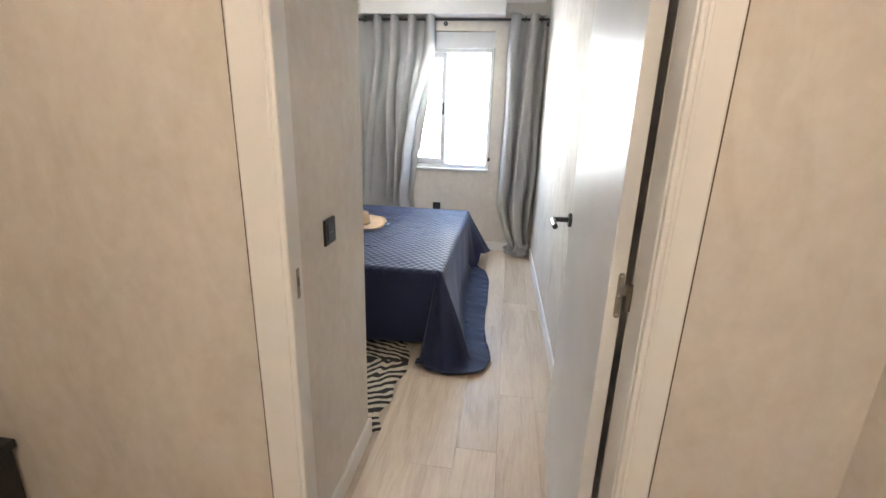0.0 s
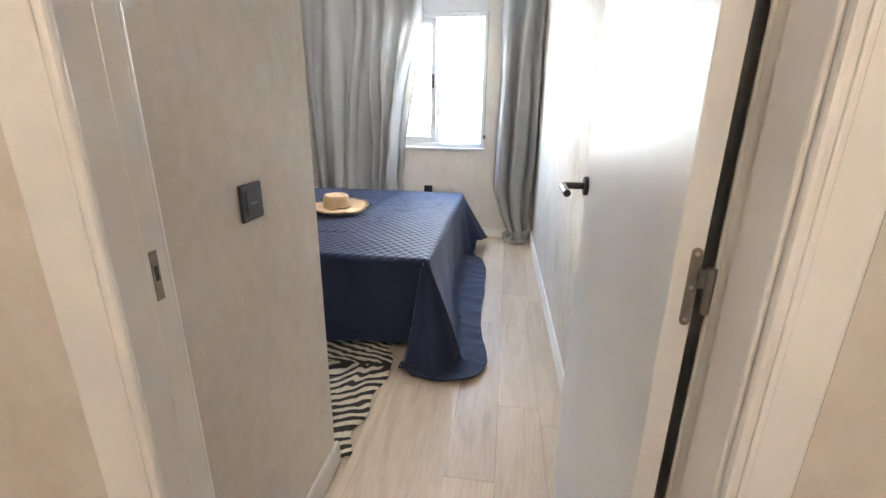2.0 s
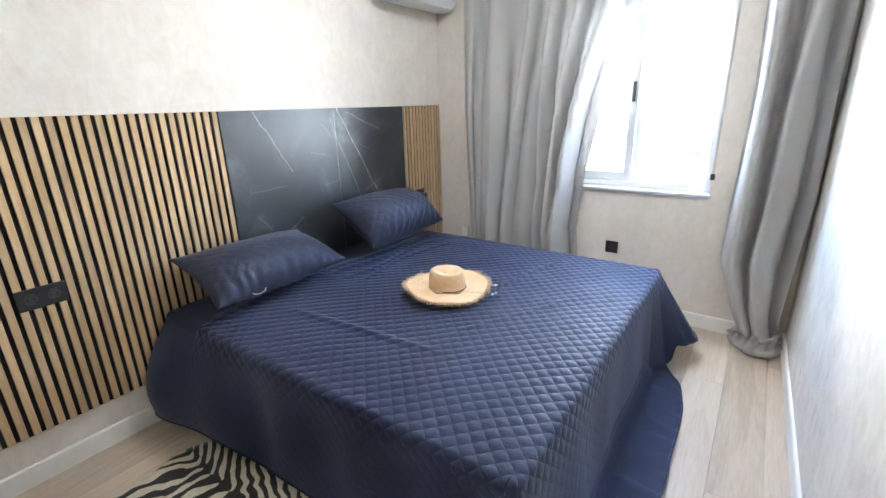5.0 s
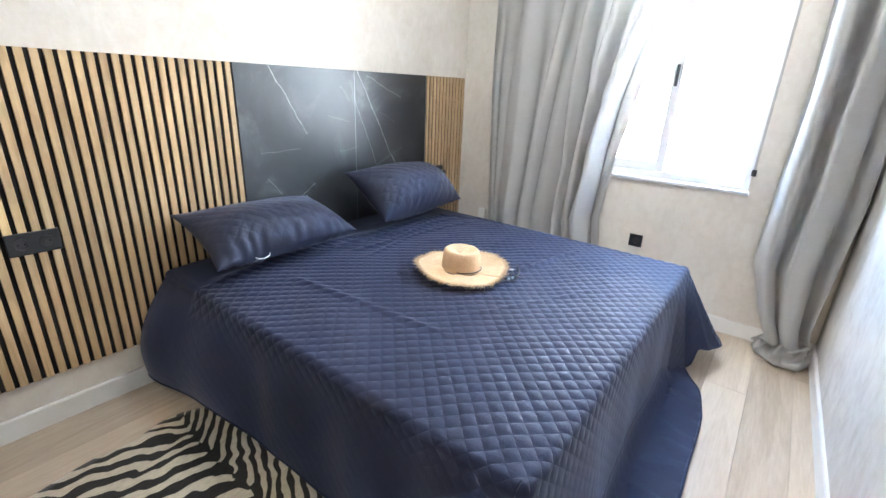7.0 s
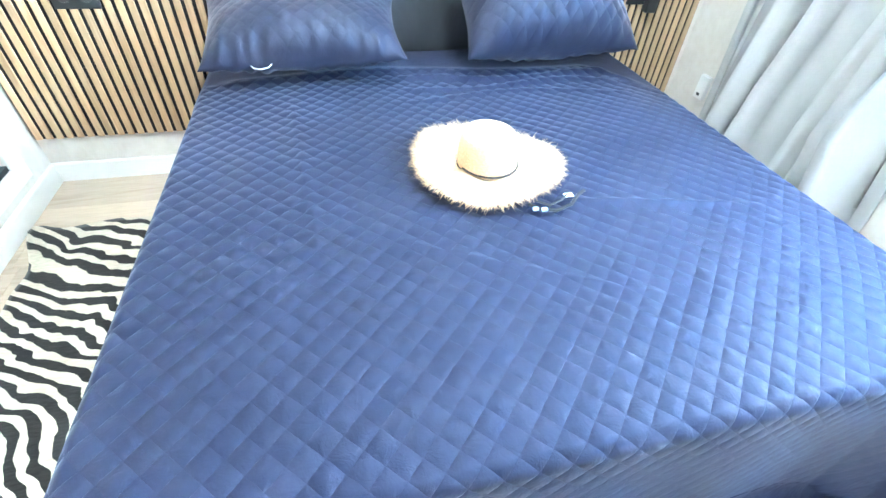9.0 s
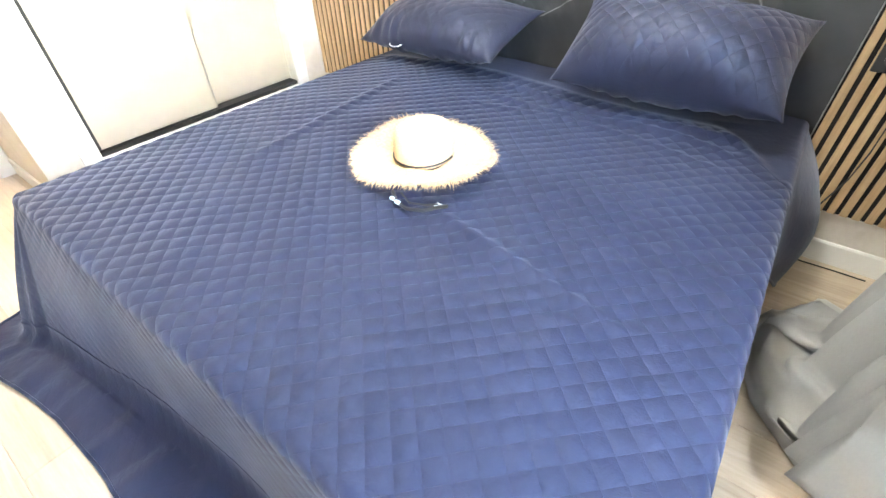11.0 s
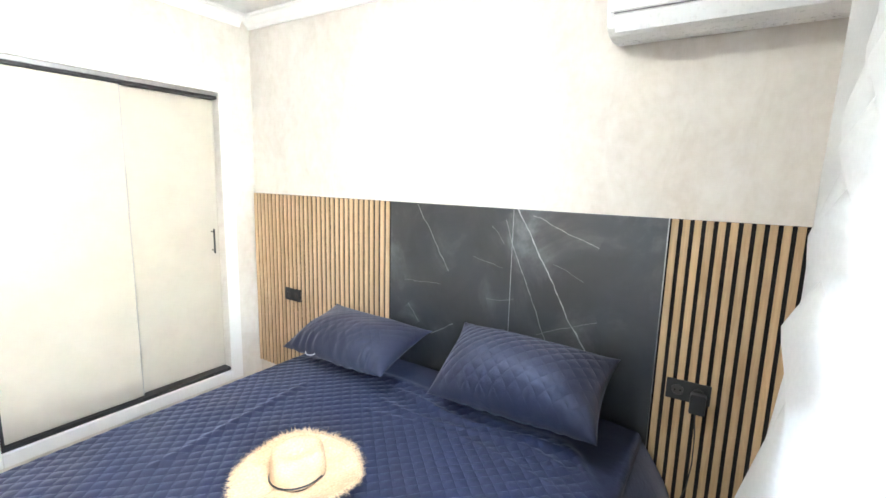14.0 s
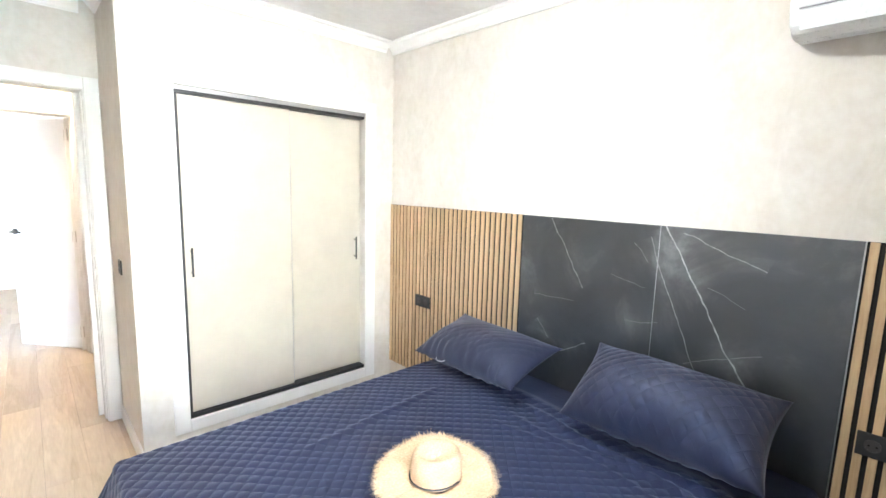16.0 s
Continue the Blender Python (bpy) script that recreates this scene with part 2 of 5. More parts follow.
def straw(name):
    m, nt, p = nodes_of(name, 0.7, 0, 0.3)
    v = coords(nt)
    f = speckle(nt, coords(nt, (1, 1, 2.5)), 120, 4, 0.6)
    g = speckle(nt, v, 14, 3)
    f = calc(nt, "ADD", calc(nt, "MULTIPLY", f, 0.65), calc(nt, "MULTIPLY", g, 0.35))
    nt.links.new(ramp(nt, f, ((0.3, (0.46, 0.315, 0.18)), (0.55, (0.62, 0.45, 0.285)), (0.75, (0.75, 0.585, 0.41)))), p.inputs["Base Color"])
    relief(nt, p, f, 0.5, 0.002)
    return m


def glow(name, col, strength):
    m, nt, p = nodes_of(name, 0.4)
    p.inputs["Base Color"].default_value = (0.8, 0.8, 0.78, 1)
    p.inputs["Emission Color"].default_value = (*col, 1)
    p.inputs["Emission Strength"].default_value = strength
    return m


def clear_glass(name):
    m, nt, p = nodes_of(name, 0.02)
    p.inputs["Transmission Weight"].default_value = 1.0
    p.inputs["IOR"].default_value = 1.45
    p.inputs["Base Color"].default_value = (0.97, 0.99, 0.98, 1)
    return m


M_WALL = stucco("beige_plaster", (0.61, 0.562, 0.505), (0.69, 0.642, 0.585), (0.53, 0.485, 0.43), 0.72)
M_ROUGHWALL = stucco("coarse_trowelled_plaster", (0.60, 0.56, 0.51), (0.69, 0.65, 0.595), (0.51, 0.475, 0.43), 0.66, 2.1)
M_CEIL = stucco("ceiling_plaster", (0.66, 0.65, 0.63), (0.76, 0.75, 0.73), (0.6, 0.59, 0.57), 0.7)
M_WHITE = plain("white_lacquer", (0.78, 0.765, 0.74), 0.48, vary=0.03, scale=6, spec=0.3)
M_DOOR = plain("satin_door_paint", (0.70, 0.69, 0.675), 0.39, vary=0.035, scale=5, spec=0.3)
M_PVC = plain("white_window_profile", (0.58, 0.585, 0.6), 0.5, vary=0.02)
M_BLACK = plain("black_plastic", (0.022, 0.022, 0.024), 0.4, vary=0.15)
M_STEEL = plain("brushed_nickel", (0.5, 0.47, 0.43), 0.34, 1.0, vary=0.1, scale=60)
M_HINGE = plain("tarnished_nickel", (0.30, 0.265, 0.22), 0.4, 0.85, vary=0.15, scale=60)
M_ALU = plain("grey_aluminium", (0.42, 0.42, 0.43), 0.35, 1.0, vary=0.08, scale=40)
M_DARKMETAL = plain("dark_rod_metal", (0.09, 0.085, 0.085), 0.35, 0.9, vary=0.1)
M_PANEL = plain("cream_wardrobe_panel", (0.50, 0.455, 0.38), 0.42, vary=0.05, scale=7)
M_FLOOR = oak("pale_oak_plank", (0.42, 0.33, 0.24), (0.645, 0.55, 0.435), 0.18)
M_UNDER = plain("screed", (0.06, 0.05, 0.04), 0.9)
M_SLAT = oak("natural_oak_slat", (0.43, 0.285, 0.15), (0.63, 0.46, 0.275), 0.03, 0.5, "Z", 0.7)
M_FELT = plain("black_felt", (0.012, 0.011, 0.011), 0.95, vary=0.3, scale=200, bump=0.3)
M_STONE = marble("black_veined_stone")
def quilted(name, col, sheen_col, rough=0.62, spec=0.28):
    """Satin quilting: narrow stitched grooves along the cloth's own diagonals, puckers beside them."""
    m = cloth(name, col, sheen_col, rough, 1400, 0.16, 0.3, spec)
    nt = m.node_tree
    p = nt.nodes["Principled BSDF"]
    p.inputs["Specular Tint"].default_value = (0.64, 0.75, 1.0, 1)
    at = nt.nodes.new("ShaderNodeAttribute")
    at.attribute_name = "cloth"
    sep = nt.nodes.new("ShaderNodeSeparateXYZ")
    nt.links.new(at.outputs["Vector"], sep.inputs[0])
    u, v, on = sep.outputs
    wob = calc(nt, "MULTIPLY", calc(nt, "SUBTRACT", speckle(nt, coords(nt), 30, 3), 0.5), 0.006)
    ga = calc(nt, "ABSOLUTE", calc(nt, "SINE", calc(nt, "MULTIPLY", calc(nt, "ADD", calc(nt, "ADD", u, v), wob), math.pi / 0.058)))
    gb = calc(nt, "ABSOLUTE", calc(nt, "SINE", calc(nt, "MULTIPLY", calc(nt, "ADD", calc(nt, "SUBTRACT", u, v), wob), math.pi / 0.058)))
    g = calc(nt, "MULTIPLY", calc(nt, "POWER", ga, 0.55), calc(nt, "POWER", gb, 0.65))
    pucker = speckle(nt, coords(nt), 75, 4, 0.6)
    h = calc(nt, "MULTIPLY", calc(nt, "ADD", g, calc(nt, "MULTIPLY", calc(nt, "MULTIPLY", pucker, calc(nt, "SUBTRACT", 1.15, g)), 0.4)), on)
    wrinkle = speckle(nt, coords(nt, (1, 1, 1), (0.2, 0.1, 0.6)), 11, 5, 0.6, 1.0)
    crease = speckle(nt, coords(nt, (1, 1, 1), (0.5, 0.3, 0.9)), 24, 3, 0.5, 2.0)
    h = calc(nt, "ADD", h, calc(nt, "MULTIPLY", wrinkle, 0.5))
    h = calc(nt, "ADD", h, calc(nt, "MULTIPLY", calc(nt, "ABSOLUTE", calc(nt, "SUBTRACT", crease, 0.5)), 0.4))
    relief(nt, p, h, 0.95, 0.0038)
    return m


M_QUILT = quilted("navy_quilt", (0.0175, 0.021, 0.049), (0.58, 0.63, 0.8))
M_SATIN = quilted("navy_satin_pillowcase", (0.0215, 0.0225, 0.043), (0.62, 0.62, 0.75), 0.52, 0.5)
M_SHEET = cloth("navy_sheet", (0.016, 0.019, 0.036), (0.4, 0.45, 0.6), 0.7, 1400, 0.15, 0.15)
def see_through(m, share):
    """Lets some light through a cloth."""
    nt = m.node_tree
    p, out = nt.nodes["Principled BSDF"], nt.nodes["Material Output"]
    tr, mx = nt.nodes.new("ShaderNodeBsdfTranslucent"), nt.nodes.new("ShaderNodeMixShader")
    nt.links.new(p.inputs["Base Color"].links[0].from_socket, tr.inputs["Color"])
    mx.inputs[0].default_value = share
    nt.links.new(p.outputs[0], mx.inputs[1])
    nt.links.new(tr.outputs[0], mx.inputs[2])
    nt.links.new(mx.outputs[0], out.inputs["Surface"])
    return m


M_CURTAIN = cloth("grey_curtain", (0.54, 0.53, 0.515), (0.8, 0.8, 0.8), 0.7, 700, 0.05, 0.15, slub=0.1)
see_through(M_CURTAIN, 0.32)
M_ZEBRA = zebra("zebra_hide")
M_STRAW = straw("plaited_straw")
M_LAMP = glow("lit_opal_glass", (1.0, 0.96, 0.9), 1.5)
# glow of the two unseen lights added in the hall and far room
M_HALL_FILL = glow("warm_fill_glow", (1.0, 0.78, 0.58), 2.2)
M_ROOM_FILL = glow("dim_warm_fill_glow", (1.0, 0.82, 0.64), 0.5)
M_GLASS = clear_glass("window_glass")
M_ACBODY = plain("white_appliance_plastic", (0.8, 0.8, 0.79), 0.28, vary=0.015)
M_GREYMARK = plain("grey_print", (0.25, 0.25, 0.26), 0.5)
M_TAG = plain("white_paper", (0.8, 0.8, 0.8), 0.6)
M_RENDER = stucco("white_rendered_wall", (0.72, 0.71, 0.68), (0.8, 0.79, 0.77), (0.68, 0.66, 0.63), 0.8)
M_PAVE = stucco("pale_concrete", (0.5, 0.48, 0.45), (0.6, 0.58, 0.55), (0.45, 0.44, 0.41), 0.85)
M_LEAF = plain("green_leaf", (0.07, 0.11, 0.035), 0.5, vary=0.4, scale=30)
M_BARK = plain("grey_bark", (0.16, 0.14, 0.11), 0.85, vary=0.3, scale=30, bump=0.5)
M_CAR = plain("silver_car_paint", (0.4, 0.41, 0.42), 0.25, 0.6, vary=0.03)
M_CARGLASS = plain("dark_car_glass", (0.02, 0.02, 0.022), 0.08)
M_TYRE = plain("tyre_rubber", (0.02, 0.02, 0.02), 0.8)
M_GAP = plain("joint_shade_brown", (0.10, 0.065, 0.04), 0.9)
M_CYAN = plain("turquoise_plastic", (0.02, 0.42, 0.5), 0.4)


# ---------------------------------------------------------------- building helpers
PLACE = {}


def thing(name, at=(0, 0, 0), label="", category="", group="", kind=""):
    ob = new(name)
    ob.empty_display_size = 0.05
    ob.location = at
    PLACE[ob.name] = Matrix.Translation(at)
    return tagged(ob, label, category, group, kind)


def mesh_of(name, bm, material, smooth=False):
    me = bpy.data.meshes.new(name)
    bm.normal_update()
    bm.to_mesh(me)
    bm.free()
    me.materials.append(material)
    if smooth:
        me.polygons.foreach_set("use_smooth", [True] * len(me.polygons))
    return me


def part(name, bm, material, parent, label="", smooth=False, kind=""):
    ob = new(name, mesh_of(name, bm, material, smooth))
    if parent is not None:
        ob.parent = parent
        ob.matrix_parent_inverse = PLACE.get(parent.name, Matrix()).inverted()
    return tagged(ob, label, kind=kind)


def solid(name, bm, material, label="", category="", group="", kind="", smooth=False):
    return tagged(new(name, mesh_of(name, bm, material, smooth)), label, category, group, kind)


def box(bm, a, b, bevel=0.0, seg=2):
    """An upright box from corner a to corner b, with rounded edges."""
    r = bmesh.ops.create_cube(bm, size=1.0)
    for v in r["verts"]:
        v.co = Vector([min(a[i], b[i]) + (v.co[i] + 0.5) * abs(b[i] - a[i]) for i in range(3)])
    if bevel:
        edges = list({e for v in r["verts"] for e in v.link_edges})
        bmesh.ops.bevel(bm, geom=edges, offset=bevel, segments=seg, profile=0.5, affect="EDGES")
    return bm


def boxes(*pairs, bevel=0.0):
    bm = bmesh.new()
    for a, b in pairs:
        box(bm, a, b, bevel)
    return bm


def lathe(bm, profile, at=(0, 0, 0), n=32, m=None):
    """Turns (radius, height) points about the vertical through at."""
    m = m or Matrix()
    rings = []
    for r, z in profile:
        rings.append([bm.verts.new(m @ (Vector((r * math.cos(6.283185 * i / n), r * math.sin(6.283185 * i / n), z))) + Vector(at)) for i in range(n)])
    for p, q in zip(rings, rings[1:]):
        for i in range(n):
            bm.faces.new((p[i], p[(i + 1) % n], q[(i + 1) % n], q[i]))
    if profile[0][0] > 1e-5:
        bm.faces.new(rings[0][::-1])
    if profile[-1][0] > 1e-5:
        bm.faces.new(rings[-1])
    return bm


def sweep(bm, points, radius, n=8):
    """A round bar through the points."""
    pts = [Vector(p) for p in points]
    rings = []
    for i, p in enumerate(pts):
        d = (pts[min(i + 1, len(pts) - 1)] - pts[max(i - 1, 0)]).normalized()
        side = d.cross(Vector((0, 0, 1)))
        side = side.normalized() if side.length > 1e-3 else Vector((1, 0, 0))
        up = side.cross(d)
        rings.append([bm.verts.new(p + radius * (side * math.cos(6.283185 * k / n) + up * math.sin(6.283185 * k / n))) for k in range(n)])
    for p, q in zip(rings, rings[1:]):
        for k in range(n):
            bm.faces.new((p[k], q[k], q[(k + 1) % n], p[(k + 1) % n]))
    bm.faces.new(rings[0])
    bm.faces.new(rings[-1][::-1])
    return bm


def extrude_profile(bm, outline, axis, a, b):
    """Closed outline of two coordinates, drawn out along axis 0 or 1 from a to b; the other two are (horizontal, z)."""
    def at(h, z, s):
        return (s, h, z) if axis == 0 else (h, s, z)
    p = [bm.verts.new(at(h, z, a)) for h, z in outline]
    q = [bm.verts.new(at(h, z, b)) for h, z in outline]
    for i in range(len(p)):
        j = (i + 1) % len(p)
        bm.faces.new((p[i], p[j], q[j], q[i]))
    bm.faces.new(p[::-1])
    bm.faces.new(q)
    bmesh.ops.recalc_face_normals(bm, faces=bm.faces)
    return bm


def grid_mesh(name, rows, material, cols=None):
    """A smooth sheet from rows of points."""
    nu, nv = len(rows[0]), len(rows)
    verts = [p for r in rows for p in r]
    faces = [(j * nu + i, j * nu + i + 1, (j + 1) * nu + i + 1, (j + 1) * nu + i) for j in range(nv - 1) for i in range(nu - 1)]
    me = bpy.data.meshes.new(name)
    me.from_pydata(verts, [], faces)
    me.materials.append(material)
    me.polygons.foreach_set("use_smooth", [True] * len(me.polygons))
    me.update()
    return me


def thicken(ob, depth, offset=-1.0):
    s = ob.modifiers.new("thickness", "SOLIDIFY")
    s.thickness, s.offset = depth, offset
    return ob


def lerp(a, b, f):
    return a + (b - a) * f


def ease(f):
    f = min(1.0, max(0.0, f))
    return f * f * (3 - 2 * f)


def straight(points, s):
    """Value at s on straight lines between (s, value) points."""
    for (a, p), (b, q) in zip(points, points[1:]):
        if s <= b:
            return lerp(p, q, max(0.0, (s - a) / (b - a)))
    return points[-1][1]


def along(points, s):
    """Smooth value at s through (s, value) points."""
    if s <= points[0][0]:
        return points[0][1]
    for (a, p), (b, q) in zip(points, points[1:]):
        if s <= b:
            return lerp(p, q, ease((s - a) / (b - a)))
    return points[-1][1]


# ---------------------------------------------------------------- the shell
XL, XR, YW, YF, ZC = -2.476, 0.0, 3.77, 0.70, 2.54   # headboard wall, right wall, window wall, wardrobe wall, ceiling
XP = -0.85                                          # passage wall
HX0, HX1, HY0 = -2.6, 0.38, -1.49                   # hall
S = "structure"


def askew(ob):
    """The right wall runs slightly out of square."""
    for v in ob.data.vertices:
        v.co.x += 0.055 - 0.0199 * v.co.y
    return ob


WX0, WX1, WZ0, WZ1 = -1.53, -0.52, 0.86, 2.18       # window opening
DX0, DX1, DZ = -0.80, 0.0, 2.07                     # bedroom door opening

solid("floor", boxes(((-3.0, -5.3, -0.25), (1.6, YW + 0.25, -0.012))), M_UNDER, "dark screed under pale oak plank flooring", "floor", kind=S)
def falling(ob):
    """The bedroom ceiling drops a little towards the window."""
    for v in ob.data.vertices:
        v.co.z -= 0.0135 * max(0.0, v.co.y - YF)
    return ob


falling(solid("ceiling", boxes(((-3.0, -5.3, ZC), (1.6, YF, ZC + 0.3)), ((-3.0, YF, ZC), (1.6, YW + 0.25, ZC + 0.3))), M_CEIL, "white-grey roughly trowelled plaster ceiling", "ceiling", kind=S))
solid("wall_headboard", boxes(((XL - 0.2, -0.12, -0.012), (XL, YW + 0.25, ZC))), M_WALL, "beige cement-plaster wall behind the bed", "wall", kind=S)
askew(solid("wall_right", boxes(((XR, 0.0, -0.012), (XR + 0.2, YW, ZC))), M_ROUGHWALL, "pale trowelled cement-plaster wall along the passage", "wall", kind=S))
solid("wall_window", boxes(((XL, YW, -0.012), (WX0, YW + 0.25, ZC)), ((WX1, YW, -0.012), (XR + 0.3, YW + 0.25, ZC)),
                           ((WX0, YW, -0.012), (WX1, YW + 0.25, WZ0)), ((WX0, YW, WZ1), (WX1, YW + 0.25, ZC))), M_WALL,
      "beige plaster wall with the bedroom window", "wall", kind=S)
solid("wall_door", boxes(((XL, -0.12, -0.012), (DX0, 0.0, ZC)), ((DX1, -0.12, -0.012), (HX1, 0.0, ZC)), ((DX0, -0.12, DZ), (DX1, 0.0, ZC))), M_WALL,
      "tan plaster wall between hall and bedroom", "wall", kind=S)
solid("wall_passage", boxes(((XP - 0.1, 0.0, -0.012), (XP, YF, ZC))), M_WALL, "grey-beige plaster side wall of the wardrobe", "wall", kind=S)
OX0, OX1, OZ0, OZ1 = -2.24, -1.078, 0.20, 2.035      # wardrobe opening
solid("wall_wardrobe", boxes(((XL, YF - 0.12, -0.012), (OX0, YF, ZC)), ((OX1, YF - 0.12, -0.012), (XP - 0.1, YF, ZC)),
                             ((OX0, YF - 0.12, -0.012), (OX1, YF, OZ0)), ((OX0, YF - 0.12, OZ1), (OX1, YF, ZC))), M_WALL,
      "pale plaster wall round the built-in wardrobe", "wall", kind=S)
solid("wall_hall_right", boxes(((HX1, HY0, -0.012), (HX1 + 0.12, 0.0, ZC))), M_WALL, "tan plaster wall closing the hall", "wall", kind=S)
solid("wall_hall_left", boxes(((HX0 - 0.1, HY0, -0.012), (HX0, -0.12, ZC))), M_WALL, "tan plaster end wall of the hall", "wall", kind=S)
FX0, FX1 = -0.83, -0.05
solid("wall_hall_back", boxes(((HX0 - 0.1, HY0 - 0.12, -0.012), (FX0, HY0, ZC)), ((FX1, HY0 - 0.12, -0.012), (HX1 + 0.12, HY0, ZC)),
                              ((FX0, HY0 - 0.12, 2.07), (FX1, HY0, ZC))), M_WALL, "tan plaster wall across the hall", "wall", kind=S)
solid("wall_far_room", boxes(((-2.4, -5.12, -0.012), (1.5, -5.0, ZC)), ((-2.4, -5.0, -0.012), (-2.28, HY0 - 0.12, ZC)), ((1.38, -5.0, -0.012), (1.5, HY0 - 0.12, ZC))),
      M_WALL, "pale plaster walls of the room across the hall", "wall", kind=S)


def cornice(name, axis, a, b, at, sign):
    """Stepped plaster moulding under the ceiling; sign: the way it stands off the wall."""
    o = [(0, -0.075), (0.012, -0.075), (0.016, -0.062), (0.03, -0.05), (0.05, -0.022), (0.066, -0.016), (0.068, -0.002), (0, -0.002)]
    bm = extrude_profile(bmesh.new(), [(at + sign * h, ZC + z) for h, z in o], axis, a, b)
    return falling(solid(name, bm, M_WHITE, "white stepped plaster cornice under the ceiling", "cornice", kind=S))


cornice("cornice_headboard", 1, YF, YW, XL, 1)
cornice("cornice_window_left", 0, XL + 0.07, -1.80, YW, -1)
cornice("cornice_window_right", 0, -0.43, -0.07, YW, -1)
cornice("cornice_wardrobe", 0, XL + 0.07, XP, YF, 1)
askew(cornice("cornice_right", 1, 0.07, YW, XR, -1))
cornice("cornice_passage", 1, 0.07, YF, XP, 1)
cornice("cornice_door", 0, XP + 0.07, -0.02, 0.0, 1)


def baseboard(name, axis, a, b, at, sign, h=0.09):
    o = [(0, 0.0), (0.013, 0.0), (0.013, h - 0.006), (0.009, h), (0, h)]
    bm = extrude_profile(bmesh.new(), [(at + sign * d, z) for d, z in o], axis, a, b)
    return solid(name, bm, M_WHITE, "white lacquered baseboard along the wall", "baseboard", kind=S)


askew(baseboard("baseboard_right", 1, 0.02, YW, XR, -1))
baseboard("baseboard_headboard", 1, YF, YW, XL, 1)
baseboard("baseboard_window", 0, XL + 0.013, -0.013, YW, -1)
baseboard("baseboard_passage", 1, 0.02, YF + 0.013, XP, 1)
baseboard("baseboard_wardrobe", 0, XL + 0.013, XP, YF, 1)
baseboard("baseboard_hall_left", 0, HX0, -0.86, -0.12, -1)
baseboard("baseboard_hall_back", 0, HX0, -0.92, HY0, 1)
baseboard("baseboard_far_room", 0, -2.28, 1.38, -5.0, 1)


# ---------------------------------------------------------------- doors
def door_frame(name, x0, x1, y0, y1, z, label):
    """Lining and casings of a doorway through a wall from y0 to y1."""
    d = thing(name, ((x0 + x1) / 2, y0, 0), label, "door frame", kind=S)
    for nm, a, b in (("jamb", x0, x0 + 0.033), ("jamb", x1 - 0.028, x1)):
        part(nm, box(bmesh.new(), (a, y0 + 0.001, 0), (b, y1 - 0.001, z - 0.03), 0.002), M_WHITE, d)
    part("head", box(bmesh.new(), (x0, y0 + 0.001, z - 0.03), (x1, y1 - 0.001, z - 0.001), 0.002), M_WHITE, d)
    part("stop", box(bmesh.new(), (x0 + 0.033, y0 + 0.002, 0), (x0 + 0.041, y1 - 0.045, z - 0.03), 0.002), M_WHITE, d)
    part("stop", box(bmesh.new(), (x1 - 0.038, y0 + 0.002, 0), (x1 - 0.028, y1 - 0.045, z - 0.03), 0.003), M_WHITE, d)
    for ya, yb in ((y0 - 0.014, y0), (y1, y1 + 0.014)):
        hall = yb == y0
        if hall:
            # Solid brown strips stand in for the shaded joint along the casing.
            for ga, gb in ((x0 - 0.021, x0 - 0.0165), (x1 + 0.0305, x1 + 0.034)):
                part("shade_strip", boxes(((ga, ya + 0.008, 0), (gb, yb - 0.0005, z + 0.05))), M_GAP, d, "dark strip standing in for the shaded joint beside the casing")
            part("bead", box(bmesh.new(), (x0 + 0.052, ya - 0.004, 0), (x0 + 0.06, ya, z - 0.012), 0.0018), M_WHITE, d)
            part("bead", box(bmesh.new(), (x1 - 0.026, ya - 0.004, 0), (x1 - 0.018, ya, z - 0.012), 0.0018), M_WHITE, d)
        part("casing", box(bmesh.new(), (x0 - 0.016 if hall else x0 - 0.045, ya, 0), (x0 + 0.07 if hall else x0 + 0.028, yb, z + 0.05), 0.005), M_WHITE, d)
        part("casing", box(bmesh.new(), (x1 - 0.036 if hall else x1 - 0.028, ya, 0), (x1 + 0.03 if hall or y1 < -1 else x1 - 0.0005, yb, z + 0.05), 0.005), M_WHITE, d)
        part("casing", box(bmesh.new(), (x0 + 0.07 if hall else x0 + 0.028, ya, z - 0.025), (x1 - 0.036 if hall else x1 - 0.028, yb, z + 0.05), 0.005), M_WHITE, d)
    return d


frame_1 = door_frame("door_frame_1", DX0, DX1, -0.12, 0.0, DZ, "white lacquered bedroom door lining with flat casings")
_sp = part("strike_plate", box(bmesh.new(), (-0.767, -0.032, 0.993), (-0.7655, -0.018, 1.066), 0.0006), M_HINGE, frame_1, "satin nickel strike plate")
part("latch_hole", boxes(((-0.7656, -0.0285, 1.022), (-0.7652, -0.0215, 1.044))), M_BLACK, _sp)
door_frame("door_frame_2", FX0, FX1, HY0 - 0.12, HY0, 2.07, "white door lining across the hall")


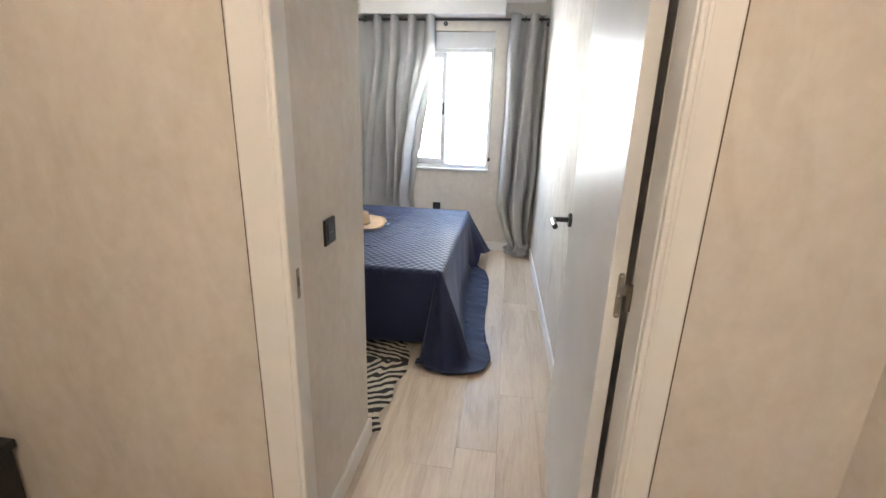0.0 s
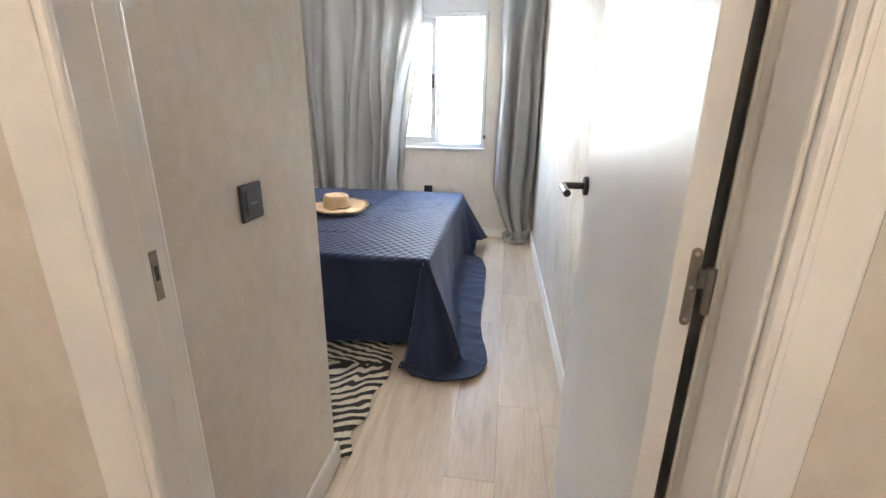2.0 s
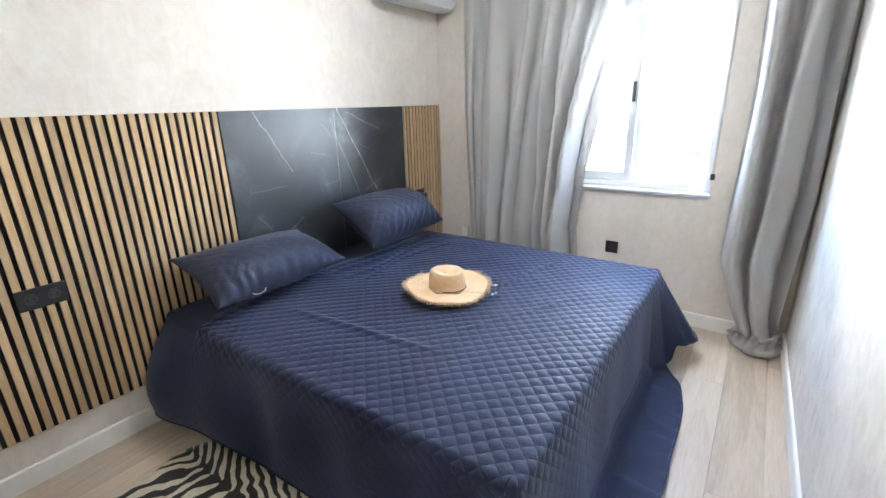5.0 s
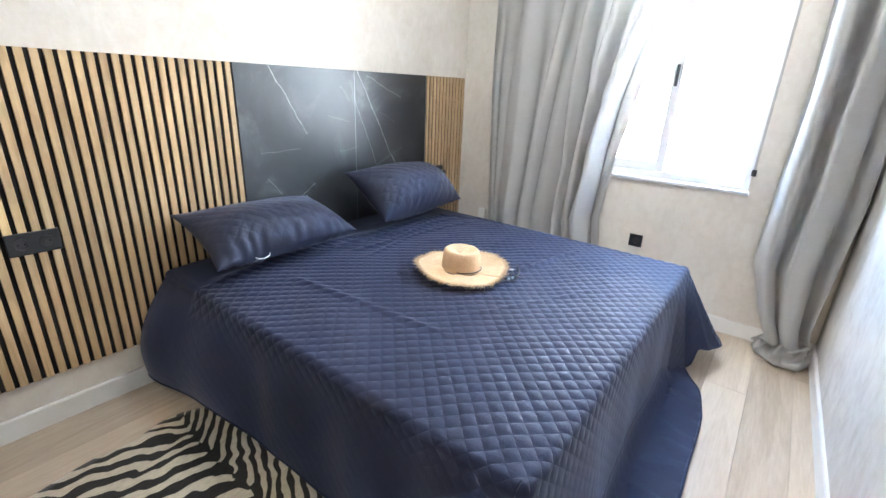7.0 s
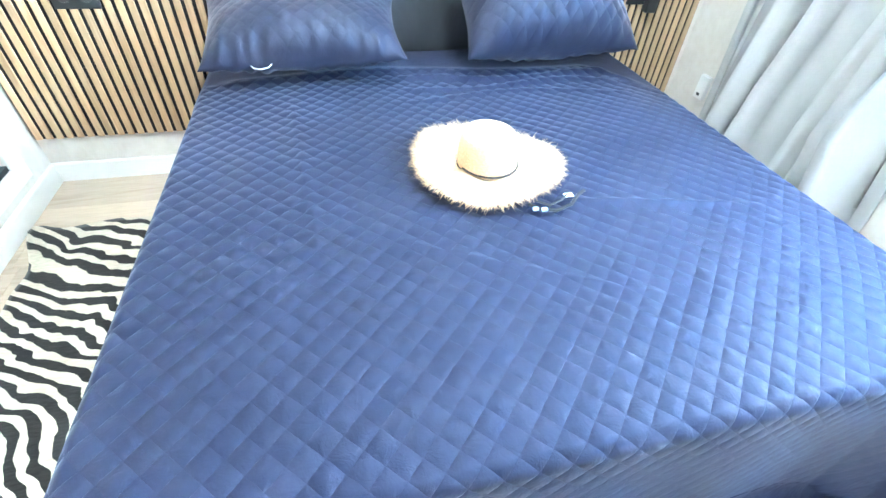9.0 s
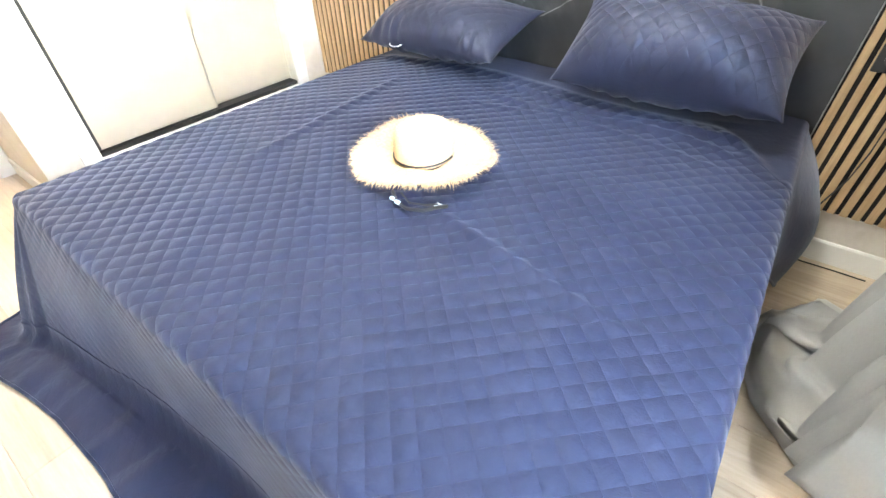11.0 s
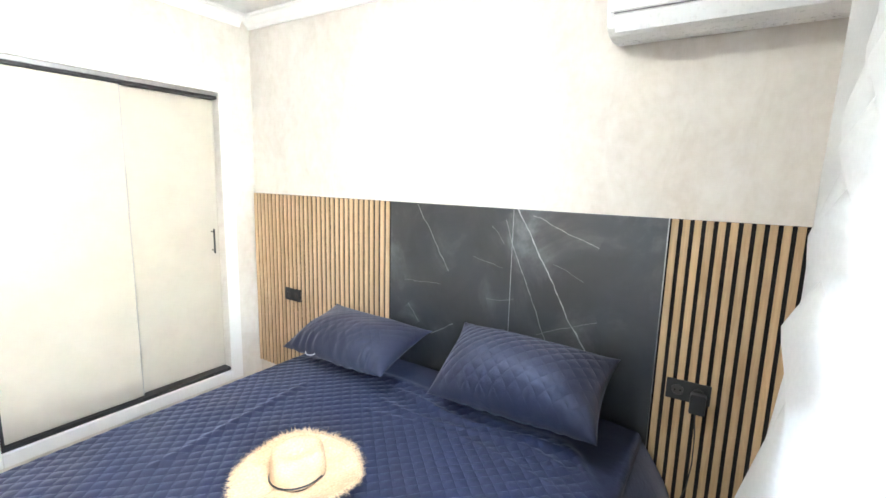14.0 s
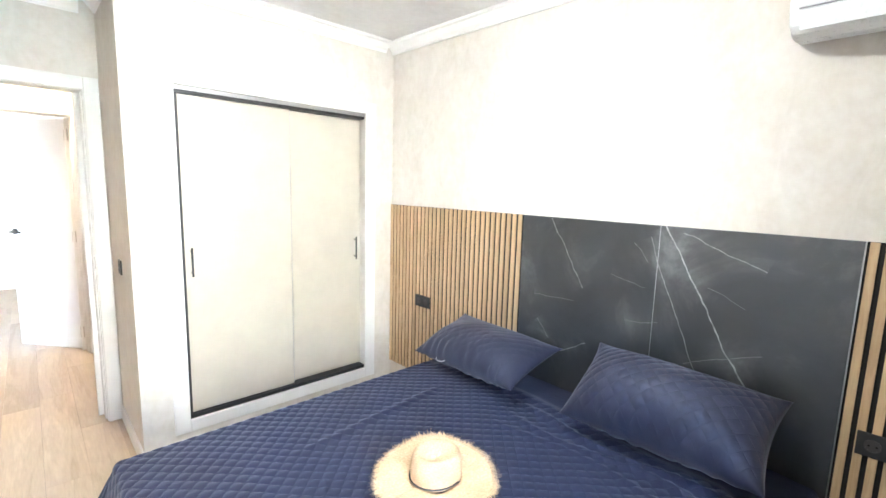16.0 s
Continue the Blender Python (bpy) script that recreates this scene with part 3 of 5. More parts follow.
def rounded_bar(x, y0, y1, z0, z1, w):
    """Upright plate with round ends."""
    ring = []
    for k in range(9):
        q = math.pi * k / 8
        ring.append((x + w / 2 * math.cos(q), z1 - w / 2 + w / 2 * math.sin(q)))
    for k in range(9):
        q = math.pi + math.pi * k / 8
        ring.append((x + w / 2 * math.cos(q), z0 + w / 2 + w / 2 * math.sin(q)))
    bm = bmesh.new()
    near, far = ([bm.verts.new((px, y, pz)) for px, pz in ring] for y in (y0, y1))
    bm.faces.new(near)
    bm.faces.new(far[::-1])
    for k in range(len(ring)):
        j = (k + 1) % len(ring)
        bm.faces.new((near[k], far[k], far[j], near[j]))
    bmesh.ops.recalc_face_normals(bm, faces=bm.faces)
    return bm


def hinge(parent, x, y, z):
    """Long round-ended plate let into the leaf's edge, a tongue and a knuckle standing in the gap."""
    bm = rounded_bar(x - 0.0085, y - 0.0025, y + 0.001, z - 0.052, z + 0.052, 0.0125)
    box(bm, (x - 0.004, y - 0.0025, z + 0.0), (x + 0.012, y - 0.0005, z + 0.025))
    h = part("hinge", bm, M_HINGE, parent, "nickel door hinge with a round-ended plate")
    part("knuckle", lathe(bmesh.new(), [(0.0, -0.031), (0.006, -0.03), (0.006, 0.03), (0.0, 0.031)], (x + 0.0115, y - 0.003, z - 0.003), 14), M_HINGE, h)
    for sz in (-0.044, 0.0, 0.044):
        part("screw", lathe(bmesh.new(), [(0.0, 0.0008), (0.0026, 0.0005), (0.003, 0.0)], (x - 0.0085, y - 0.0025, z + sz), 10, Matrix.Rotation(radians(90), 4, "X")), M_STEEL, h)
    part("jamb_plate", box(bmesh.new(), (x + 0.0235, y - 0.026, z - 0.053), (x + 0.0252, y - 0.01, z + 0.053), 0.0006), M_HINGE, h)


def lever(parent, x, y, z, way, material=None):
    """Round rose with a bent bar handle standing off a leaf that faces -x; way: along y."""
    material = material or M_BLACK
    turn = Matrix.Rotation(radians(-90), 4, "Y")
    h = part("door_handle", lathe(bmesh.new(), [(0.026, 0.0), (0.026, 0.008), (0.024, 0.011)], (x, y, z), 24, turn), material, parent, "matt black lever handle")
    part("lever", sweep(bmesh.new(), [(x - 0.008, y, z), (x - 0.048, y, z), (x - 0.064, y + way * 0.004, z), (x - 0.069, y + way * 0.02, z), (x - 0.069, y + way * 0.12, z)], 0.0095, 12), material, h)


def ajar(bm):
    """The leaf leans back towards the wall."""
    for v in bm.verts:
        v.co.x += 0.011 + 0.0185 * (v.co.y - 0.008)
    return bm


door = thing("door_1", (-0.05, 0.01, 0), "open white satin-lacquered flush door against the wall", "door", kind=S)
part("leaf", ajar(box(bmesh.new(), (-0.087, 0.008, 0.008), (-0.054, 0.765, 2.035), 0.002)), M_DOOR, door)
for hz in (0.22, 1.05, 1.93):
    hinge(door, -0.043, 0.008, hz)
lever(door, -0.0635, 0.722, 1.052, -1)

leaf = thing("door_2", (FX0 + 0.045, HY0 - 0.12, 0), "open white flush door of the room across the hall", "door", kind=S)
_swing = Matrix.Translation((FX0 + 0.05, HY0 - 0.125, 0)) @ Matrix.Rotation(radians(-51.3), 4, "Z")
_b = box(bmesh.new(), (0.0, -0.04, 0.008), (0.67, 0.0, 2.03), 0.002)
bmesh.ops.transform(_b, matrix=_swing, verts=_b.verts)
part("leaf", _b, M_DOOR, leaf)
for hz in (0.17, 1.03, 1.9):
    _b = box(bmesh.new(), (-0.006, -0.002, hz - 0.05), (0.03, 0.006, hz + 0.05), 0.002)
    bmesh.ops.transform(_b, matrix=_swing, verts=_b.verts)
    part("hinge", _b, M_STEEL, leaf, "nickel door hinge")
_b = sweep(bmesh.new(), [(0.615, 0.0, 1.05), (0.615, 0.045, 1.05), (0.605, 0.052, 1.05), (0.505, 0.052, 1.05)], 0.009, 10)
lathe(_b, [(0.026, 0), (0.026, 0.01)], (0.615, 0.0, 1.05), 20, Matrix.Rotation(radians(-90), 4, "X"))
bmesh.ops.transform(_b, matrix=_swing, verts=_b.verts)
part("door_handle", _b, M_DARKMETAL, leaf, "dark bronze lever handle")

# ---------------------------------------------------------------- window
win = thing("window_1", ((WX0 + WX1) / 2, YW + 0.1, WZ0), "white sliding window with one half slid open", "window", kind=S)
WY = YW + 0.05
HB = 2.03                                            # underside of the shutter cassette
part("shutter_cassette", box(bmesh.new(), (WX0 + 0.002, WY - 0.015, HB), (WX1 - 0.002, WY + 0.14, WZ1 - 0.002), 0.004), M_PVC, win, "white roller-shutter header")
for nm, a, b in (("window_frame", (WX0 + 0.002, WY, WZ0 + 0.002), (WX0 + 0.04, WY + 0.1, HB)), ("window_frame", (WX1 - 0.035, WY, WZ0 + 0.002), (WX1 - 0.002, WY + 0.1, HB)),
                 ("window_frame", (WX0 + 0.04, WY, WZ0 + 0.002), (WX1 - 0.035, WY + 0.1, WZ0 + 0.04)), ("window_frame", (WX0 + 0.04, WY, HB - 0.035), (WX1 - 0.035, WY + 0.1, HB))):
    part(nm, box(bmesh.new(), a, b, 0.003), M_PVC, win)


def sash(x0, x1, y, latch):
    s = part("sash", boxes(((x0, y, WZ0 + 0.042), (x0 + 0.05, y + 0.035, HB - 0.037)), ((x1 - 0.05, y, WZ0 + 0.042), (x1, y + 0.035, HB - 0.037)),
                           ((x0 + 0.05, y, WZ0 + 0.042), (x1 - 0.05, y + 0.035, WZ0 + 0.095)), ((x0 + 0.05, y, HB - 0.085), (x1 - 0.05, y + 0.035, HB - 0.037)), bevel=0.002), M_PVC, win)
    g = part("pane", boxes(((x0 + 0.05, y + 0.014, WZ0 + 0.095), (x1 - 0.05, y + 0.02, HB - 0.085))), M_GLASS, s)
    g.visible_shadow = False
    if latch:
        part("latch", box(bmesh.new(), (x1 - 0.034, y - 0.014, 1.40), (x1 - 0.016, y, 1.52), 0.003), M_BLACK, s, "black sliding latch")


sash(WX0 + 0.042, -0.985, WY + 0.01, True)
sash(WX0 + 0.075, -0.955, WY + 0.055, False)
part("window_sill", box(bmesh.new(), (WX0 - 0.01, YW - 0.022, WZ0 - 0.018), (WX1 + 0.01, YW - 0.0005, WZ0 + 0.002), 0.004), M_PVC, win, "white narrow sill")
part("shutter_strap", boxes(((WX1 + 0.0, YW - 0.006, 0.98), (WX1 + 0.012, YW - 0.003, HB))), plain("grey_strap", (0.4, 0.39, 0.37), 0.8), win, "grey webbing shutter strap")
part("strap_guide", box(bmesh.new(), (WX1 - 0.006, YW - 0.016, 0.95), (WX1 + 0.018, YW - 0.001, 0.985), 0.003), M_BLACK, win)
part("reveal", boxes(((WX0 + 0.001, YW + 0.15, WZ0 - 0.02), (WX1 - 0.001, YW + 0.3, WZ0 + 0.001))), M_RENDER, win)

_o = [(YW - 0.001, 2.30), (YW - 0.155, 2.30), (YW - 0.16, 2.305), (YW - 0.16, 2.425), (YW - 0.175, 2.44), (YW - 0.18, 2.465), (YW - 0.195, 2.48), (YW - 0.195, 2.498), (YW - 0.001, 2.498)]
solid("shutter_box", extrude_profile(bmesh.new(), _o, 0, -1.80, -0.43), M_WHITE, "white boxed pelmet with moulded top over the window", "pelmet", kind=S)

# ---------------------------------------------------------------- outside
solid("ground", boxes(((-400, YW + 0.35, -0.3), (400, 800, -0.2))), M_PAVE, "pale concrete yard outside the window", "ground", kind=S)
# Invented white wall beyond the yard; it throws sunlight back at the window.
solid("bounce_wall_outside", boxes(((-9, 17.0, -0.2), (7, 17.3, 6.5))), M_RENDER, "added white wall across the yard bouncing sunlight to the window", "house", kind=S)
gwall = thing("garden_wall", (-1, 12.5, -0.2), "low white rendered garden wall across the yard", "wall")
part("wall", box(bmesh.new(), (-8, 12.5, -0.2), (6, 12.7, 1.3), 0.01), M_RENDER, gwall)
part("coping", box(bmesh.new(), (-8.02, 12.46, 1.3), (6.02, 12.74, 1.36), 0.01), M_RENDER, gwall)
for px, ph in ((-2.62, 0.75), (-2.2, 0.9), (-1.85, 0.6)):
    pl = thing("shrub", (px, 13.2, -0.2), "tall green shrub behind the garden wall", "plant", "shrubs behind the wall")
    part("trunk", sweep(bmesh.new(), [(px, 13.2, -0.2), (px + 0.02, 13.2, 0.6), (px, 13.2, 1.3)], 0.05, 8), M_BARK, pl)
    bm = bmesh.new()
    rnd = random.Random(int(px * 100))
    for i in range(140):
        c = Vector((px + rnd.gauss(0, 0.13), 13.2 + rnd.gauss(0, 0.13), 1.25 + rnd.random() * ph))
        d = Vector((rnd.gauss(0, 1), rnd.gauss(0, 1), rnd.gauss(0.8, 0.6))).normalized() * 0.16
        w = d.cross(Vector((rnd.random(), rnd.random(), 0.3))).normalized() * 0.03
        a, b, cc, e = (bm.verts.new(c), bm.verts.new(c + d * 0.5 + w), bm.verts.new(c + d), bm.verts.new(c + d * 0.5 - w))
        bm.faces.new((a, b, cc, e))
    part("crown", bm, M_LEAF, pl)
car = thing("car", (-1.9, 10.4, -0.2), "silver parked car in the sunlit yard", "car")
part("body", extrude_profile(bmesh.new(), [(10.0, 0.0), (11.6, 0.0), (11.6, 0.5), (11.3, 0.92), (10.3, 0.92), (10.0, 0.5)], 0, -3.3, -0.6), M_CAR, car)
for wa, wb in ((-2.7, -2.05), (-1.98, -1.3)):
    part("window", box(bmesh.new(), (wa, 9.995, 0.56), (wb, 10.12, 0.8), 0.02), M_CARGLASS, car)
for wx in (-2.8, -1.1):
    part("wheel", lathe(bmesh.new(), [(0.28, -0.08), (0.3, -0.05), (0.3, 0.05), (0.28, 0.08)], (wx, 10.05, 0.1), 24, Matrix.Rotation(radians(90), 4, "X")), M_TYRE, car)
pot = thing("bucket", (-1.06, 8.0, -0.2), "turquoise plastic barrel in the yard", "barrel")
part("body", lathe(bmesh.new(), [(0.1, 0.0), (0.11, 0.1), (0.12, 0.9), (0.11, 0.92), (0.0, 0.9)], (-1.06, 8.0, -0.2), 20), M_CYAN, pot)

# ---------------------------------------------------------------- built-in wardrobe
ward = thing("wardrobe", ((OX0 + OX1) / 2, YF - 0.1, OZ0), "built-in wardrobe with two cream sliding doors and black edging", "wardrobe")
part("interior", boxes(((OX0 - 0.05, 0.02, OZ0 - 0.02), (OX1 + 0.05, 0.03, OZ1 + 0.02)), ((OX0 - 0.05, 0.03, OZ0 - 0.02), (OX0 - 0.03, YF - 0.125, OZ1)),
                       ((OX1 + 0.03, 0.03, OZ0 - 0.02), (OX1 + 0.05, YF - 0.125, OZ1))), M_PANEL, ward)
for nm, a, b in (("trim", (OX0 - 0.08, YF, OZ0 - 0.07), (OX0, YF + 0.012, OZ1 + 0.07)), ("trim", (OX1, YF, OZ0 - 0.07), (OX1 + 0.08, YF + 0.012, OZ1 + 0.07)),
                 ("trim", (OX0, YF, OZ1), (OX1, YF + 0.012, OZ1 + 0.07)), ("trim", (OX0, YF, OZ0 - 0.07), (OX1, YF + 0.012, OZ0))):
    part(nm, box(bmesh.new(), a, b, 0.003), M_WHITE, ward, "white lacquered trim")
part("track", boxes(((OX0 + 0.001, YF - 0.09, OZ1 - 0.022), (OX1 - 0.001, YF - 0.001, OZ1 - 0.001))), M_ALU, ward, "grey aluminium top track")
part("track", boxes(((OX0 + 0.001, YF - 0.088, OZ1 - 0.04), (OX1 - 0.001, YF - 0.012, OZ1 - 0.022))), M_BLACK, ward, "black top track")
part("track", boxes(((OX0 + 0.001, YF - 0.09, OZ0 + 0.001), (OX1 - 0.001, YF - 0.004, OZ0 + 0.022))), M_BLACK, ward, "black bottom track")


def slider(x0, x1, y, hx, black_edge):
    d = part("sliding_door", box(bmesh.new(), (x0, y, OZ0 + 0.026), (x1, y + 0.02, OZ1 - 0.042), 0.0015), M_PANEL, ward)
    part("edge_profile", boxes(((x1 - 0.016 if black_edge else x0, y + 0.0205, OZ0 + 0.026), (x1 if black_edge else x0 + 0.006, y + 0.023, OZ1 - 0.042))), M_BLACK if black_edge else M_PANEL, d)
    if black_edge:
        # Shade on the front door's edge, put in as a grey strip.
        part("edge_strip", boxes(((x0 - 0.003, y + 0.001, OZ0 + 0.026), (x0 - 0.0002, y + 0.02, OZ1 - 0.042))), M_ALU, d)
    bm = sweep(bmesh.new(), [(hx, y + 0.05, 1.02), (hx, y + 0.05, 1.18)], 0.0055, 10)
    for z in (1.04, 1.16):
        sweep(bm, [(hx, y + 0.02, z), (hx, y + 0.05, z)], 0.004, 8)
    part("handle", bm, M_BLACK, d, "slim black bar handle")


slider(-1.705, OX1 - 0.004, YF - 0.045, -1.128, True)
slider(OX0 + 0.004, -1.67, YF - 0.082, -2.188, False)

# ---------------------------------------------------------------- headboard
HF = -2.455                                          # face of the slats
HZ0, HZ1 = 0.213, 1.411


def slat_panel(y0, y1, n, label):
    p = thing("slat_panel", (XL, (y0 + y1) / 2, HZ0), label, "wall panel", "slatted headboard panels")
    part("felt_backing", boxes(((XL + 0.0005, y0, HZ0), (HF - 0.0085, y1, HZ1))), M_FELT, p, "black felt backing")
    pitch = (y1 - y0) / n
    me = None
    for i in range(n):
        c = y0 + pitch * (i + 0.5)
        if me is None:
            me = mesh_of("slat", box(bmesh.new(), (HF - 0.0085, -pitch * 0.31, HZ0), (HF, pitch * 0.31, HZ1), 0.0012, 1), M_SLAT)
        ob = new("slat", me)
        ob.parent = p
        ob.matrix_parent_inverse = PLACE[p.name].inverted()
        ob.location = (0, c, 0)


slat_panel(0.706, 1.917, 31, "oak slats on black felt beside the bed")
slat_panel(3.283, 3.738, 12, "narrow oak slat panel on black felt by the window")
hb = thing("stone_headboard", (XL, 2.6, HZ0), "black veined stone headboard of two slabs behind the bed", "headboard")
for ya, yb in ((1.919, 2.6385), (2.6415, 3.279)):
    part("slab", box(bmesh.new(), (XL + 0.0005, ya, HZ0), (HF - 0.004, yb, HZ1), 0.0015), M_STONE, hb)
part("joint", boxes(((XL + 0.001, 2.6386, HZ0), (HF - 0.0055, 2.6414, HZ1 - 0.001))), M_ALU, hb, "thin grey metal joint")
part("edge_strip", boxes(((XL + 0.001, 3.2792, HZ0), (HF - 0.001, 3.2826, HZ1))), M_ALU, hb, "thin grey metal edge")


def socket_plate(name, at, normal, n, label, cells="socket"):
    """Black square plates in a row; normal: the wall's way ('x' or '-y' or '-x')."""
    s = thing(name, at, label, "socket" if cells == "socket" else "switch")
    w = 0.082
    turn = {"x": Matrix(((0, 0, 1), (1, 0, 0), (0, 1, 0))), "-x": Matrix(((0, 0, -1), (-1, 0, 0), (0, 1, 0))), "-y": Matrix(((1, 0, 0), (0, 0, -1), (0, 1, 0)))}[normal].to_4x4()
    m = Matrix.Translation(at) @ turn

    def put(nm, bm, mat_, parent, lab=""):
        bmesh.ops.transform(bm, matrix=m, verts=bm.verts)
        return part(nm, bm, mat_, parent, lab)
    wide = 0.071 * (n - 1) + w
    pl = put("plate", box(bmesh.new(), (-wide / 2, -w / 2, 0.0005), (wide / 2, w / 2, 0.009), 0.003), M_BLACK, s)
    for i in range(n):
        cx = (i - (n - 1) / 2) * 0.071
        if cells == "socket":
            put("insert", lathe(bmesh.new(), [(0.0215, 0.0092), (0.0215, 0.0105), (0.0185, 0.0105), (0.0185, 0.0094)], (cx, 0, 0), 24), M_DARKMETAL, pl)
            for k in (-0.0095, 0.0095):
                put("pin_hole", lathe(bmesh.new(), [(0.003, 0.0096), (0.003, 0.0102)], (cx + k, 0, 0), 10), M_FELT, pl)
        else:
            put("rocker", box(bmesh.new(), (cx - 0.027, -0.027, 0.0092), (cx + 0.027, 0.027, 0.012), 0.002), M_BLACK, pl)
            put("marking", boxes(((cx - 0.013, -0.0035, 0.0121), (cx + 0.013, -0.001, 0.0123))), M_GREYMARK, pl, "small grey print")
    return s


socket_plate("light_switch", (XP, 0.357, 1.052), "x", 1, "square black light switch on the passage wall", "switch")
socket_plate("wall_socket", (HF, 1.10, 0.757), "x", 2, "double black socket plate on the oak slats")
socket_plate("wall_socket", (HF, 3.408, 0.748), "x", 2, "double black socket plate on the oak slats by the window")
socket_plate("wall_socket", (-1.047, YW, 0.451), "-y", 1, "single black socket on the wall under the window")
chg = thing("charger_plug", (HF + 0.01, 3.445, 0.735), "black plug-in charger with a thin trailing cable", "charger")
part("body", box(bmesh.new(), (HF + 0.011, 3.418, 0.68), (HF + 0.05, 3.472, 0.757), 0.006), M_BLACK, chg)
part("cable", sweep(bmesh.new(), [(HF + 0.03, 3.44, 0.68), (HF + 0.028, 3.448, 0.58), (HF + 0.02, 3.45, 0.47), (HF + 0.018, 3.44, 0.36), (HF + 0.018, 3.41, 0.25), (HF + 0.02, 3.36, 0.15), (HF + 0.02, 3.335, 0.08), (HF + 0.022, 3.345, 0.02), (HF + 0.03, 3.39, 0.005), (HF + 0.035, 3.46, 0.005), (HF + 0.03, 3.56, 0.005), (HF + 0.03, 3.66, 0.005)], 0.0028, 6), M_BLACK, chg, "thin black cable")
adp = thing("wall_box", (-2.235, YW, 0.33), "small white connection box low on the wall", "connection box")
part("body", box(bmesh.new(), (-2.265, YW - 0.028, 0.33), (-2.205, YW - 0.0005, 0.44), 0.004), M_WHITE, adp)
part("port", boxes(((-2.245, YW - 0.0295, 0.345), (-2.225, YW - 0.0282, 0.358))), M_BLACK, adp, "dark port")

# ---------------------------------------------------------------- bed
BX0, BX1, BY0, BY1, BZ = -2.44, -0.67, 1.52, 3.235, 0.535   # top edges of the made bed
bed = thing("bed", (-1.55, 2.38, 0), "low double bed with a navy sheeted mattress", "bed")
part("base", box(bmesh.new(), (BX0 + 0.01, BY0 + 0.07, 0.10), (BX1 - 0.07, BY1 - 0.07, 0.29), 0.01), plain("dark_bed_base", (0.03, 0.03, 0.035), 0.8), bed)
part("mattress", box(bmesh.new(), (BX0 + 0.005, BY0 + 0.05, 0.29), (BX1 - 0.05, BY1 - 0.05, BZ - 0.022), 0.05, 4), M_SHEET, bed, "navy fitted sheet on the mattress", True)
for lx in (BX0 + 0.1, BX1 - 0.15):
    for ly in (BY0 + 0.12, BY1 - 0.15):
        part("leg", lathe(bmesh.new(), [(0.022, 0.0), (0.03, 0.1)], (lx, ly, 0.0), 16), M_SLAT, bed, "pale wooden leg")


def puff(p, q, on=1.0, pitch=0.058):
    """Height of diamond quilting at cloth place (p, q)."""
    a, b = math.pi * (p + q) / pitch, math.pi * (p - q) / pitch
    return on * 0.0022 * (abs(math.sin(a)) * abs(math.sin(b))) ** 0.6


def drape(r, top, flare, bulge, sweep_out):
    """Way out and height of cloth hanging over an edge after a length r; it lies flat once it meets the floor."""
    rad = 0.03
    arc = rad * math.pi / 2
    if r < arc:
        return rad * math.sin(r / rad), top - rad * (1 - math.cos(r / rad))
    k = math.hypot(1.0, flare)
    fall = top - rad - 0.012
    d = r - arc
    foot = fall - sweep_out
    if d / k < foot:
        f = d / k / fall
        return rad + flare * d / k + bulge * math.sin(math.pi * f), top - rad - d / k
    out = rad + flare * foot + bulge * math.sin(math.pi * foot / fall)
    rest = d - foot * k
    if sweep_out > 0.004 and rest < sweep_out * 1.5708:
        q = rest / sweep_out
        return out + sweep_out * (1 - math.cos(q)), 0.012 + sweep_out * (1 - math.sin(q)) + 0.012
    rest -= sweep_out * 1.5708
    return out + sweep_out + rest, 0.012 + 0.012 * math.exp(-rest * 12)


